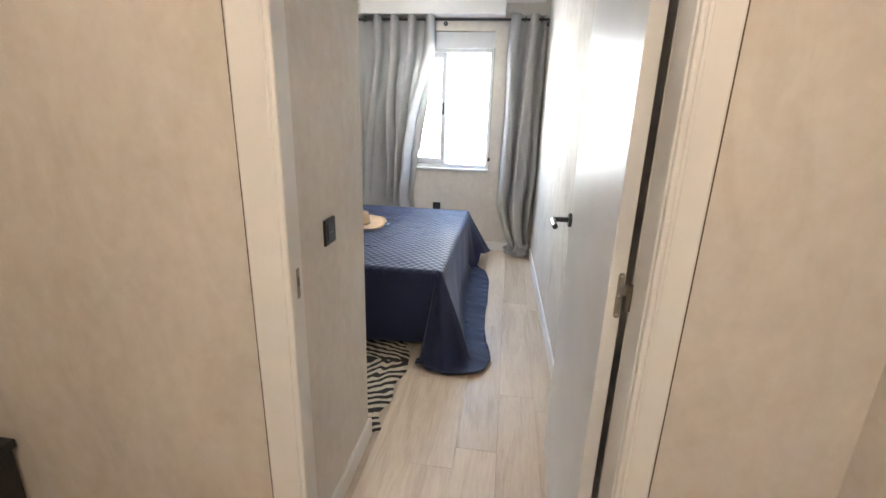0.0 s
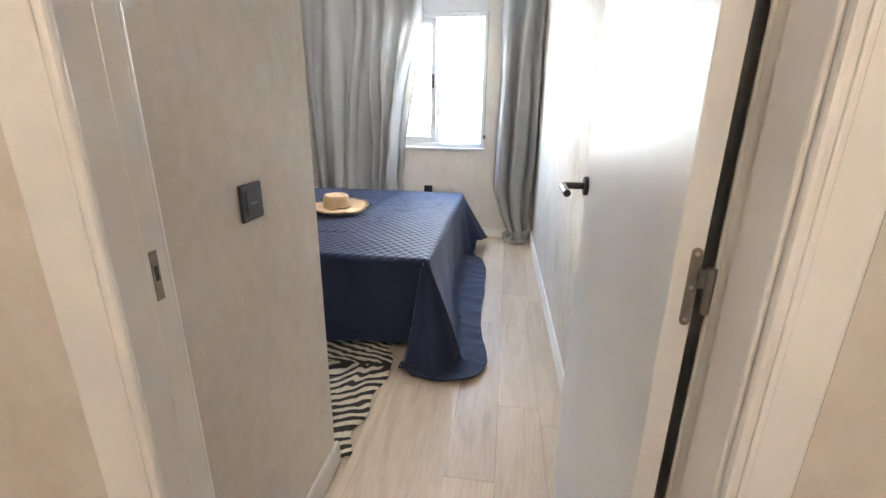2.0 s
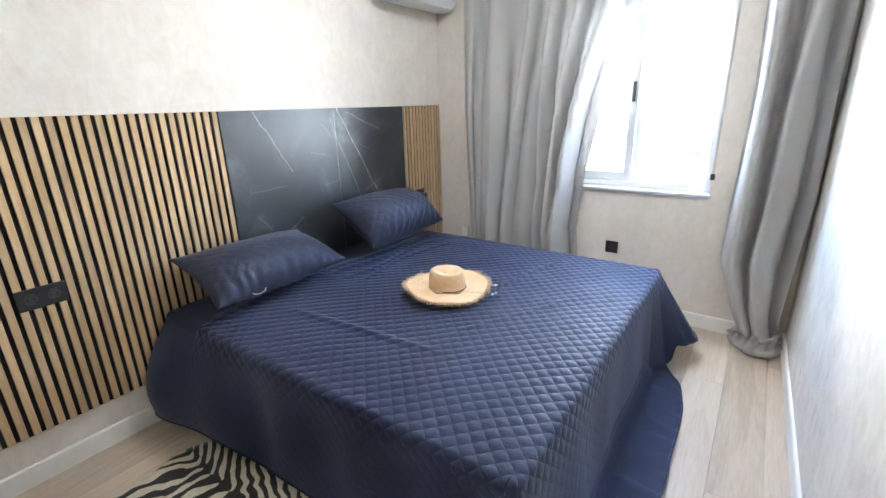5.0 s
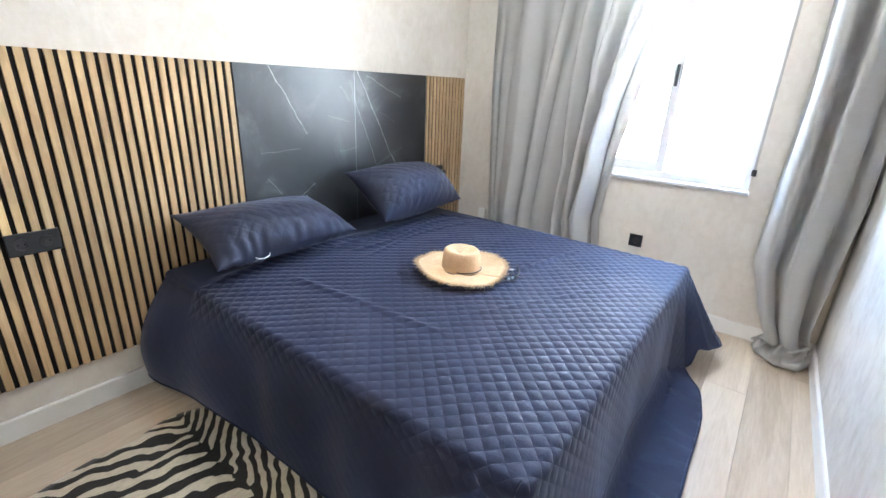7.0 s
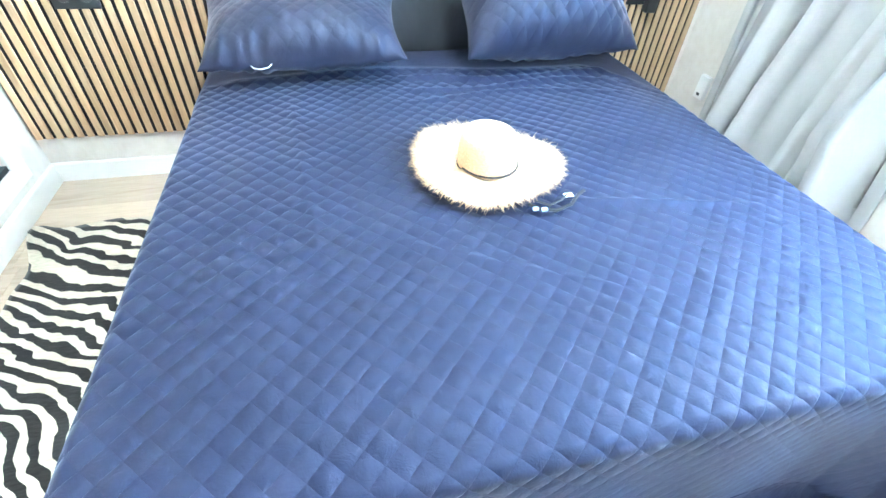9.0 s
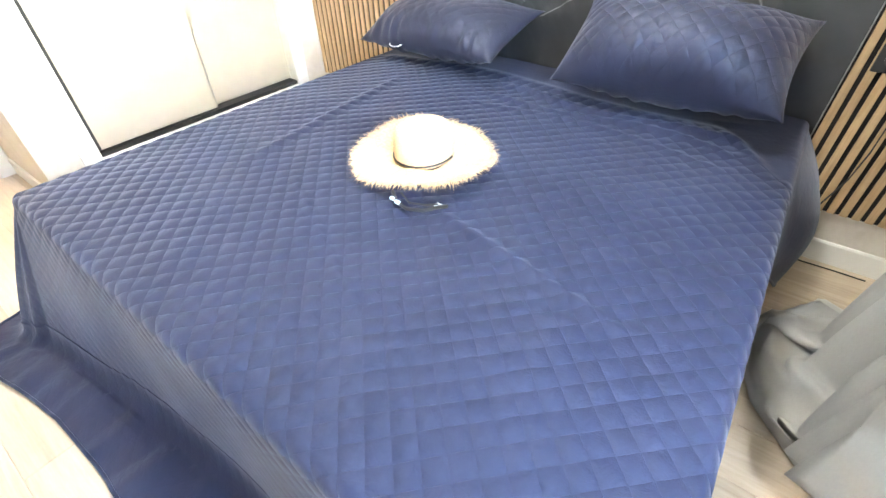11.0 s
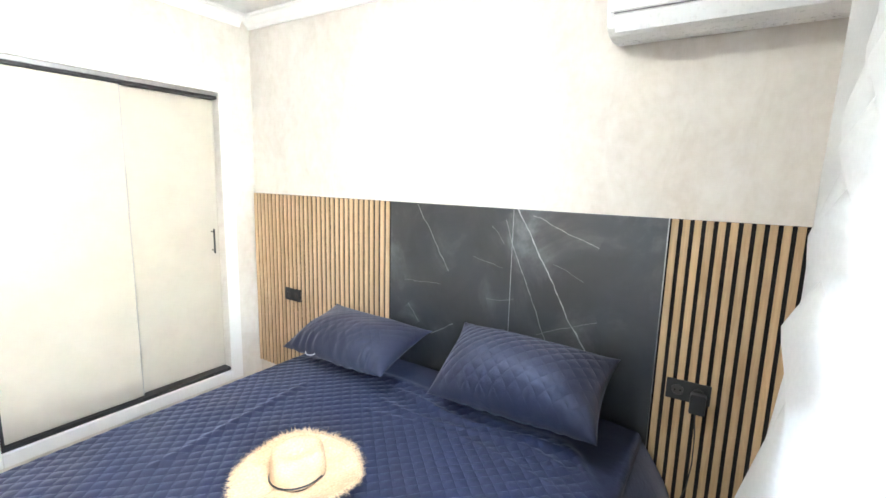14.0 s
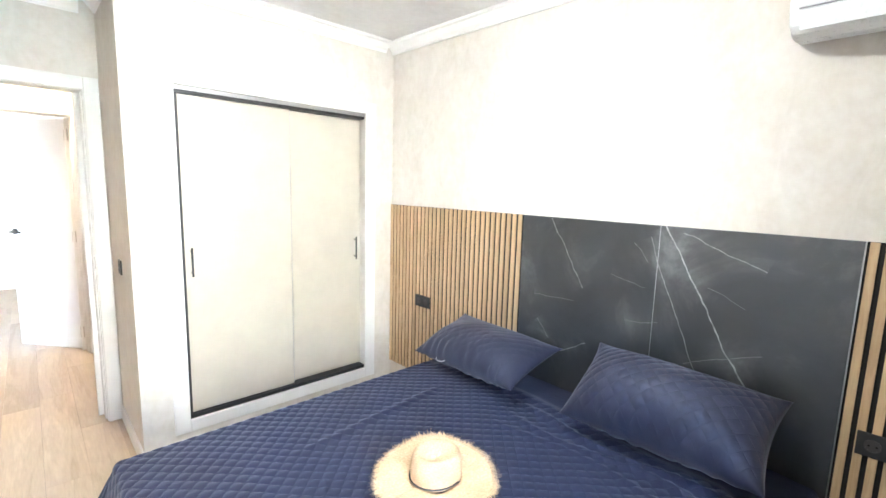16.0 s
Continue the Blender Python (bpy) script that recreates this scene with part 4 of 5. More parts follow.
def bed_cover():
    step = 0.0068
    nx, ny = int((BX1 - BX0) / step), int((BY1 - BY0) / step)
    verts, faces, place = [], [], []

    def hem_x(y):
        """The quilted cloth stops here, short of the headboard."""
        return -2.2 + 0.03 * math.sin(y * 5) + 0.26 * ease((y - 3.0) / 0.26)

    def top_z(x, y):
        n = noise.noise((x * 2.2, y * 2.2, 0.3)) * 0.007 + noise.noise((x * 6, y * 6, 4.0)) * 0.003
        fold = 0.008 * math.exp(-((y - 1.857 - 0.09 * (x + 1.55)) / 0.019) ** 2) * ease((x + 2.0) / 0.15) * ease((-1.1 - x) / 0.2)
        fold += 0.010 * math.exp(-((x + 1.26 - 0.22 * (y - 2.62)) / 0.014) ** 2) * ease((y - 2.5) / 0.15) * ease((3.1 - y) / 0.15)
        fold += 0.004 * math.exp(-((x + 1.12 - 0.5 * (y - 2.2)) / 0.012) ** 2) * ease((y - 2.0) / 0.15) * ease((2.7 - y) / 0.2)
        # rucked cloth in front of the pillows and drag lines towards the window side
        ruck = ease((y - 2.15) / 0.2) * ease((3.15 - y) / 0.15)
        for c, k, w in ((-2.11, 0.016, 0.022), (-2.03, 0.011, 0.018), (-1.95, 0.006, 0.015)):
            fold += k * ruck * math.exp(-((x - c - 0.03 * math.sin(y * 7 + c * 20) - 0.10 * max(0.0, y - 2.9)) / w) ** 2)
        drag = abs(noise.noise((x * 7.0 + y * 3.0, y * 2.0 - x * 2.0, 7.0)))
        fold += 0.010 * (0.35 - min(0.35, drag)) * ease((y - 2.35) / 0.6)
        hem = 0.012 * math.exp(-((x - hem_x(y) - 0.01) / 0.03) ** 2)
        edge = min(x - BX0 + 0.3, BX1 - x, y - BY0, BY1 - y)
        return BZ + (n + fold + hem) * ease(edge / 0.12) - 0.006 * (1 - ease(edge / 0.2))

    def soft(x, y):
        return ease((x - hem_x(y)) / 0.03)
    for i in range(nx + 1):
        for j in range(ny + 1):
            x, y = BX0 + (BX1 - BX0) * i / nx, BY0 + (BY1 - BY0) * j / ny
            verts.append((x, y, top_z(x, y) + puff(x, y, soft(x, y))))
            place.append((x, y, soft(x, y)))
    faces += [(i * (ny + 1) + j, (i + 1) * (ny + 1) + j, (i + 1) * (ny + 1) + j + 1, i * (ny + 1) + j + 1) for i in range(nx) for j in range(ny)]
    # hem length, flare and outward bulge round the three free sides
    ring = []
    for i in range(nx + 1):
        x = BX0 + (BX1 - BX0) * i / nx
        R = along(((-2.44, 0.50), (-1.4, 0.505), (-0.90, 0.485), (-0.67, 0.47)), x)
        fl = along(((-2.44, 0.26), (-2.1, 0.14), (-1.5, 0.05), (-0.90, 0.03), (-0.67, 0.01)), x)
        ring.append(((x, BY0), (0, -1), R, fl, i * (ny + 1)))
    # the spare cloth at the foot corner folds back over the side and fans out to the floor
    for k in range(1, 7):
        ring.append(((BX1, BY0), (math.sin(radians(-4.5 * k)), -math.cos(radians(4.5 * k))), 0.47 + 0.017 * k, 0.03 + 0.045 * k, nx * (ny + 1)))
    fall = BZ - 0.042

    def length(reach, fl):
        """Cloth from the bed's edge to a hem lying this far out on the floor."""
        return -0.003 - 0.035 * ease((reach - 0.24) / 0.06) + fall * math.hypot(1.0, fl) + reach - fl * fall
    for k in range(1, 40):
        d = -27 + 117 * k / 40
        a = radians(d)
        fl = along(((-27, 0.30), (-15, 0.40), (0, 0.40), (20, 0.52), (42, 0.50), (60, 0.46), (75, 0.38), (90, 0.3)), d)
        reach = along(((-27, 0.25), (-15, 0.27), (0, 0.31), (30, 0.37), (50, 0.405), (70, 0.39), (90, 0.36)), d)
        ring.append(((BX1, BY0), (math.sin(a), -math.cos(a)), length(reach, fl), fl, nx * (ny + 1)))
    for j in range(ny + 1):
        y = BY0 + (BY1 - BY0) * j / ny
        fl = straight(((1.52, 0.3), (1.7, 0.24), (1.95, 0.14), (2.3, 0.06), (2.9, 0.04), (3.02, 0.06), (3.15, 0.2), (3.235, 0.45)), y)
        reach = straight(((1.52, 0.36), (1.65, 0.335), (1.82, 0.305), (2.4, 0.255), (2.8, 0.235), (2.98, 0.205), (3.13, 0.16)), y)
        R = along(((3.07, length(reach, fl)), (3.15, 0.54), (3.2, 0.44), (3.235, 0.46)), y)
        ring.append(((BX1, y), (1, 0), R, fl, nx * (ny + 1) + j))
    # the window-side corner hangs clear of the floor as a pointed lappet
    for k in range(1, 24):
        d = 90 * k / 24
        a = radians(d)
        R = along(((0, 0.46), (30, 0.50), (55, 0.53), (75, 0.46), (90, 0.38)), d)
        fl = along(((0, 0.45), (30, 0.64), (55, 0.72), (75, 0.45), (90, 0.12)), d)
        ring.append(((BX1, BY1), (math.cos(a), math.sin(a)), R, fl, nx * (ny + 1) + ny))
    for i in range(nx, -1, -1):
        x = BX0 + (BX1 - BX0) * i / nx
        R = along(((-2.44, 0.52), (-2.15, 0.50), (-1.95, 0.36), (-1.2, 0.36), (-0.67, 0.38)), x)
        ring.append(((x, BY1), (0, 1), R, along(((-2.44, 0.30), (-2.15, 0.22), (-1.9, 0.10), (-0.67, 0.12)), x), i * (ny + 1) + ny))
    rows = 104
    base = len(verts)
    n = len(ring)
    for s, ((ex, ey), (ox, oy), R, fl, _) in enumerate(ring):
        for k in range(1, rows + 1):
            r = R * k / rows
            wob = noise.noise((ex * 3.1, ey * 3.1, 1.0 + 0.4 * math.atan2(oy, ox))) * 0.10 + 0.02 * math.sin(s * 0.17)
            out, z = drape(r, top_z(ex, ey), max(-0.11, fl + wob * (0.06 if ox > 0.9 else 0.14) * ease(r / 0.4)), (0.003 if ox > 0.9 else 0.012) * math.sin(s * 0.11) + (0.075 * ease((-1.85 - ex) / 0.35) if abs(oy) > 0.9 else 0.0), 0.09 * ease((R - 0.60) / 0.1))
            p, q = ex + ox * r, ey + oy * r
            quilting = lerp(1.0, 0.12 if oy < -0.3 else 0.15 if oy < 0.3 else 0.7, ease(r / 0.16))
            place.append((p, q, soft(ex, ey) * quilting))
            h = puff(p, q, soft(ex, ey) * quilting)
            hang = ease((r - 0.02) / 0.08)
            on_floor = z < 0.03
            if on_floor:
                z += 0.02 * max(0.0, noise.noise((p * 4, q * 9, 2.0))) + 0.022 * max(0.0, 0.3 - abs(noise.noise((p * 2.5, q * 5.0, 6.0)))) + h * 0.2
                verts.append((ex + ox * out, ey + oy * out, z))
            else:
                verts.append((ex + ox * (out + h * hang), ey + oy * (out + h * hang), max(0.012, z + h * (1 - hang) - 0.0)))
    def index(s, k):
        return ring[s][4] if k == 0 else base + s * rows + k - 1
    for s in range(n - 1):
        for k in range(rows):
            f = (index(s, k), index(s, k + 1), index(s + 1, k + 1), index(s + 1, k))
            faces.append(f[:3] if f[0] == f[3] else f)
    me = bpy.data.meshes.new("quilt")
    me.from_pydata(verts, [], faces)
    at = me.attributes.new("cloth", "FLOAT_VECTOR", "POINT")
    at.data.foreach_set("vector", [c for p in place for c in p])
    me.materials.append(M_QUILT)
    me.polygons.foreach_set("use_smooth", [True] * len(me.polygons))
    ob = thing("bedspread", (-1.55, 2.38, BZ), "navy diamond-quilted bedspread hanging to the floor over the bed", "bedspread")
    c = new("quilt", me)
    c.parent = ob
    c.matrix_parent_inverse = PLACE[ob.name].inverted()
    edge = [Vector(verts[index(s, rows)]) + Vector((0, 0, 0.001)) for s in range(0, n, 2)]
    part("hem", sweep(bmesh.new(), edge, 0.005, 6), M_QUILT, ob, "stitched navy hem", True)
    return ob


bed_cover()


def pillow(width, depth, thick, m, label, seed, stitch):
    """A quilted cushion: pinched corners, crimped seam, diamond stitching on its upper face."""
    t = thing("pillow", m.translation, label, "pillow", "bed pillows")
    nu, nv = 96, 66
    verts, faces, place = [], [], []
    for side in (1, -1):
        for i in range(nu + 1):
            for j in range(nv + 1):
                u, v = 2 * i / nu - 1, 2 * j / nv - 1
                lift = ((1 - abs(u) ** 2.2) * (1 - abs(v) ** 2.0)) ** 0.62
                pu = 1 - 0.07 * (1 - abs(v) ** 2) * abs(u) ** 3
                pv = 1 - 0.10 * (1 - abs(u) ** 2) * abs(v) ** 3
                x, y = u * width / 2 * pu, v * depth / 2 * pv
                gather = 0.75 + 0.9 * noise.noise((u * 2.3 + seed * 3, 0.0, 3.0))
                crimp = 0.015 * max(0.0, gather) * math.sin(u * 27 + 5.0 * noise.noise((u * 3.1, v, seed)) + seed) * ease((-v - 0.45) / 0.5) * ease((1 - abs(u)) / 0.2)
                dome = 0.62 if side > 0 else 0.38
                z = side * lift * thick * dome * (1 - 0.22 * v) + crimp * (0.3 + 0.7 * lift) + 0.014 * noise.noise((u * 1.7 + seed, v * 1.7, side)) * lift
                z += 0.008 * abs(noise.noise((u * 8.0 + seed, v * 2.0 + u, 1.5))) * ease(0.35 - v) * lift
                if side > 0:
                    z += puff(x + seed, y, ease(lift * 2.0), 0.058) * stitch
                place.append((x + seed, y, stitch * ease(lift * 2.0)))
                verts.append(m @ Vector((x, y, z + 0.016 * (u * u) - 0.012 * v * u)))
    row = nv + 1
    half = (nu + 1) * row
    for i in range(nu):
        for j in range(nv):
            a = i * row + j
            faces.append((a, a + row, a + row + 1, a + 1))
            faces.append((half + a, half + a + 1, half + a + row + 1, half + a + row))
    me = bpy.data.meshes.new("cushion")
    me.from_pydata(verts, [], faces)
    at = me.attributes.new("cloth", "FLOAT_VECTOR", "POINT")
    at.data.foreach_set("vector", [c for p in place for c in p])
    bm = bmesh.new()
    bm.from_mesh(me)
    bmesh.ops.remove_doubles(bm, verts=bm.verts, dist=0.0006)
    bm.to_mesh(me)
    bm.free()
    me.materials.append(M_SATIN)
    me.polygons.foreach_set("use_smooth", [True] * len(me.polygons))
    c = new("cushion", me)
    c.parent = t
    c.matrix_parent_inverse = PLACE[t.name].inverted()
    return t


def lying(cx, cy, cz, tilt, yaw=0.0, roll=0.0):
    """Pillow axes: width along y, depth from foot to head rising by tilt."""
    r = Matrix.Rotation(radians(yaw), 4, "Z") @ Matrix.Rotation(radians(tilt), 4, "Y") @ Matrix.Rotation(radians(roll), 4, "X") @ Matrix.Rotation(radians(90), 4, "Z")
    return Matrix.Translation((cx, cy, cz)) @ r


_pl = pillow(0.70, 0.42, 0.20, lying(-2.222, 1.888, 0.69, 17.5, -1, 0), "navy quilted pillow lying on the bed beside the slats", 0.4, 0.35)
pillow(0.71, 0.40, 0.30, lying(-2.215, 2.815, 0.733, 32, 1, -0.5), "navy quilted pillow leaning on the stone headboard", 2.1, 1.0)

part("label", sweep(bmesh.new(), [(-2.045, 1.70, 0.642), (-2.03, 1.712, 0.634), (-2.026, 1.735, 0.632), (-2.03, 1.76, 0.636), (-2.045, 1.775, 0.645)], 0.0022, 6), M_TAG, _pl, "white care-label loop")

# ---------------------------------------------------------------- straw hat
HXc, HYc, HZc = -1.447, 2.36, BZ + 0.018
hat = thing("straw_hat", (HXc, HYc, HZc), "pale straw hat with frayed brim and thin black band", "hat")


def hat_brim_z(a, r):
    return HZc + 0.012 + 0.035 * max(0.0, (r - 0.11) / 0.10) ** 1.6 * (0.55 + 0.45 * math.cos(2 * (a - 0.9))) + 0.004 * math.sin(5 * a)


rows = []
for k in range(13):
    r = 0.085 + (0.198 - 0.085) * k / 12
    rows.append([(HXc + r * math.cos(a) * 1.02, HYc + r * math.sin(a), hat_brim_z(a, r)) for a in [6.283185 * i / 72 for i in range(73)]])
_br = new("brim", grid_mesh("brim", rows, M_STRAW))
_br.parent, _br.matrix_parent_inverse = hat, PLACE[hat.name].inverted()
thicken(_br, 0.003, 1.0)
rows = []
for k, (r, h) in enumerate(((0.092, 0.012), (0.092, 0.03), (0.0905, 0.06), (0.087, 0.085), (0.083, 0.098), (0.076, 0.105), (0.064, 0.104), (0.05, 0.097), (0.03, 0.090), (0.012, 0.087), (0.0005, 0.086))):
    dent = ease((k - 4) / 6)
    rows.append([(HXc + r * math.cos(a), HYc + r * math.sin(a) * 0.9, HZc + h - 0.012 * dent * (1 - abs(math.sin(a))) * (1 if k > 5 else 0.5)) for a in [6.283185 * i / 48 for i in range(49)]])
_cr = new("crown", grid_mesh("crown", rows, M_STRAW))
_cr.parent, _cr.matrix_parent_inverse = hat, PLACE[hat.name].inverted()
bm = bmesh.new()
rnd = random.Random(5)
for i in range(1500):
    a = 6.283185 * rnd.random()
    r0 = 0.19 + 0.01 * rnd.random()
    b = a + rnd.gauss(0, 0.05)
    r1 = r0 + 0.012 + 0.018 * rnd.random()
    z0 = hat_brim_z(a, min(r0, 0.198))
    z1 = max(BZ + 0.01, z0 + rnd.gauss(-0.002, 0.007))
    p0, p1 = Vector((HXc + r0 * math.cos(a) * 1.02, HYc + r0 * math.sin(a), z0)), Vector((HXc + r1 * math.cos(b) * 1.02, HYc + r1 * math.sin(b), z1))
    w = Vector((-math.sin(a), math.cos(a), 0)) * 0.0016
    up = Vector((0, 0, 0.0012))
    vs = [bm.verts.new(p0 - w), bm.verts.new(p0 + w), bm.verts.new(p0 + up), bm.verts.new(p1)]
    for f in ((0, 1, 3), (1, 2, 3), (2, 0, 3)):
        bm.faces.new([vs[k] for k in f])
part("fringe", bm, M_STRAW, hat, "frayed straw fringe", kind="stuff")
bm = bmesh.new()
sweep(bm, [(HXc + 0.0945 * math.cos(a), HYc + 0.0945 * 0.905 * math.sin(a), HZc + 0.021) for a in [radians(-70 + 16 * i) for i in range(12)]], 0.0028, 6)
part("band", bm, M_BLACK, hat, "thin black cord band")
bm = sweep(bmesh.new(), [(-1.25, 2.41, BZ + 0.024), (-1.23, 2.44, BZ + 0.016), (-1.222, 2.48, BZ + 0.014), (-1.235, 2.525, BZ + 0.018), (-1.262, 2.555, BZ + 0.026), (-1.27, 2.575, BZ + 0.032)], 0.005, 6)
sweep(bm, [(-1.26, 2.43, BZ + 0.024), (-1.245, 2.47, BZ + 0.015), (-1.262, 2.51, BZ + 0.014), (-1.283, 2.535, BZ + 0.014)], 0.003, 6)
part("cord_end", bm, M_BLACK, hat, "loose black ribbon end")
part("tag", box(bmesh.new(), (-1.289, 2.528, BZ + 0.0125), (-1.273, 2.552, BZ + 0.0145)), M_TAG, hat, "tiny white label")
for tx, ty in ((-1.232, 2.425), (-1.226, 2.447)):
    part("toggle", box(bmesh.new(), (tx - 0.005, ty - 0.008, BZ + 0.014), (tx + 0.005, ty + 0.008, BZ + 0.023), 0.0025), plain("pale_blue_plastic", (0.45, 0.58, 0.68), 0.25), hat, "pale blue cord toggle")

# ---------------------------------------------------------------- zebra rug
rug = thing("zebra_rug", (-1.45, 1.2, 0), "zebra-print hide rug lying partly under the bed", "rug")


def hide_edge(a):
    """Outline of the hide about its middle: straight flanks, four short legs."""
    c, s = math.cos(a), math.sin(a)
    hx, hy = 0.66, 0.36 if s > 0 else 0.41
    k = (abs(c / hx) ** 5 + abs(s / hy) ** 5) ** (-1 / 5)
    leg = sum(0.16 * math.exp(-((math.atan2(math.sin(a - t), math.cos(a - t))) / 0.085) ** 2) for t in (radians(-36), radians(-143), radians(34), radians(146)))
    waist = -0.03 * math.exp(-((abs(c) - 0.0) / 0.5) ** 2)
    return k + leg + waist + 0.012 * math.sin(9 * a) + 0.008 * math.sin(17 * a + 1)


rows = []
for k in range(25):
    f = k / 24
    rr = []
    for i in range(181):
        a = 6.283185 * i / 180
        e = hide_edge(a) * f
        x, y = -1.47 + e * math.cos(a), 1.20 + e * math.sin(a)
        rr.append((x, y, 0.009 + 0.004 * noise.noise((x * 6, y * 6, 0)) * (1 - f ** 6) - 0.004 * f ** 10))
    rows.append(rr)
_rg = new("hide", grid_mesh("hide", rows, M_ZEBRA))
_rg.parent, _rg.matrix_parent_inverse = rug, PLACE[rug.name].inverted()
thicken(_rg, 0.004, -1.0)

# ---------------------------------------------------------------- curtains and rod
RZ, RY = 2.268, YW - 0.062
rod = thing("curtain_rod", (-1.2, RY, RZ), "dark metal curtain rod over the window", "curtain rod")
part("rod", sweep(bmesh.new(), [(-2.40, RY, RZ), (-0.02, RY, RZ)], 0.011, 14), M_DARKMETAL, rod)
for bx in (-2.37, -1.0, -0.025):
    bm = sweep(bmesh.new(), [(bx, YW - 0.001, RZ - 0.025), (bx, RY, RZ - 0.025)], 0.006, 8)
    lathe(bm, [(0.022, 0.0), (0.022, 0.006)], (bx, YW, RZ - 0.025), 16, Matrix.Rotation(radians(90), 4, "X"))
    part("bracket", bm, M_DARKMETAL, rod)


def curtain(label, tops, edges_l, edges_r, ys, folds, length, amp, seed, skew, pull, spill, hem=None, part_at=0.5, split=(0.5, 0.56), flush=0.0, tight=0.0):
    """Eyelet curtain. edges: x of each side by height; ys: middle of the folds by height for left and right side."""
    t = thing("curtain", (lerp(*tops, 0.5), RY, 0), label, "curtain", "window curtains")
    nu, nv = folds * 22, 110
    rows = []
    top = RZ + 0.045
    for j in range(nv + 1):
        s = length * j / nv
        z = top - s
        rr = []
        for i in range(nu + 1):
            u = i / nu
            zz = max(z, 0.0)
            w = u ** (1 + 0.15 * math.sin(seed))
            w = straight(((0.0, 0.0), (part_at, lerp(part_at, split[0], ease((2.1 - zz) / 1.4))), (part_at + 0.06, lerp(part_at + 0.06, split[1], ease((2.1 - zz) / 1.4))), (1.0, 1.0)), w)
            x = lerp(straight(edges_l, 2.4 - zz), straight(edges_r, 2.4 - zz), w)
            tug = pull * ease((1.0 - zz) / 1.0) * math.exp(-((u - 0.5) / 0.28) ** 2)
            yb = -tug + lerp(along(ys[0], 2.4 - zz), along(ys[1], 2.4 - zz), u)
            down = ease(s / 1.1)
            v = u + down * (0.055 * math.sin(6.283185 * (1.3 * u + 0.15 * seed)) + 0.03 * math.sin(6.283185 * (2.7 * u + 0.4 * seed) + s))
            v += 0.8 * max(0.0, v - part_at) * tight
            ph = 2 * math.pi * folds * v + math.pi / 2
            warp = 0.5 * down * noise.noise((u * 1.6 + seed, s * 0.5, 0.2)) + skew * down * u
            size = 0.55 + 1.1 * abs(noise.noise((round(folds * v) * 3.7 + seed, 0.5, 9.0)) * 2)
            a = amp * lerp(1.0, size * 1.5, down) * (1 + 0.35 * tight * ease((u - part_at) / 0.2))
            c = math.cos(ph + warp * 2.0)
            c = lerp(c, math.asin(max(-1.0, min(1.0, c))) / 1.5708, 0.85 * down)
            near = flush * (1 - ease(u / 0.22))
            y = lerp(yb + a * c, YW - 0.026 + 0.2 * a * c, near) + 0.006 * noise.noise((u * 5, s * 1.4, seed)) * down
            x += 0.016 * math.sin(2 * (ph + warp)) * (0.4 + 0.6 * down)
            if z < 0.10 and hem:
                # the spare length lies in a heap of wide, sharply creased folds
                f = (0.10 - z) / (0.10 + length - top)
                hx, hy = (along([(q, h[n]) for q, h in enumerate(hem)], u * (len(hem) - 1)) for n in (0, 1))
                bend = 0.25 * noise.noise((u * 3.0 + seed, f * 2.0, 4.0))
                g = abs(2 * ((4.3 * u + 1.1 * f + bend + 0.2 * seed) % 1.0) - 1)
                g2 = abs(2 * ((2.1 * u - 1.7 * f + bend) % 1.0) - 1)
                k = math.sin(math.pi * min(1.0, f * 1.02))
                w = f ** 0.8
                x = lerp(x, hx, w) + 0.05 * k * (g - 0.5)
                y = lerp(y, hy, w) + 0.05 * k * (0.5 - g2)
                zz = 0.10 * (1 - f) ** 2.2 + 0.012 + k * (0.06 * g ** 1.2 + 0.05 * g2 ** 1.5)
            elif z < 0.10:
                # the spare length breaks forward over the floor in sharp folds
                over = 0.10 - z
                f = 0.5 + 0.5 * math.cos(ph + warp * 2.0 + 2.4 * over)
                g = abs(math.sin(0.5 * ph + 9.0 * over + seed))
                y -= spill * (over * (0.45 + 0.55 * (1 - f)) + 0.03 * g * ease(over / 0.1))
                x += spill * (0.22 * over * math.sin(u * 7 + seed) + 0.025 * (g - 0.5) * ease(over / 0.08))
                zz = 0.01 + 0.09 * math.exp(-over * 7) * (0.45 + 0.55 * f) + 0.035 * (1 - g) * ease(over / 0.05) * math.exp(-over * 3)
            else:
                zz = z
            rr.append((x, min(y, YW - 0.016), zz))
        rows.append(rr)
    c = new("cloth", grid_mesh("cloth", rows, M_CURTAIN))
    c.parent, c.matrix_parent_inverse = t, PLACE[t.name].inverted()
    thicken(c, 0.0025, 0.0)
    for k in range(folds * 2):
        u = (k + 0.5) / (folds * 2)
        i = round(u * nu)
        x = rows[2][i][0]
        ring = bmesh.new()
        sweep(ring, [(x + 0.004 * math.sin(6.283185 * q / 20), RY + 0.023 * math.cos(6.283185 * q / 20), RZ + 0.023 * math.sin(6.283185 * q / 20)) for q in range(21)], 0.0045, 6)
        part("eyelet", ring, M_DARKMETAL, t, "dark metal eyelet")
    return t


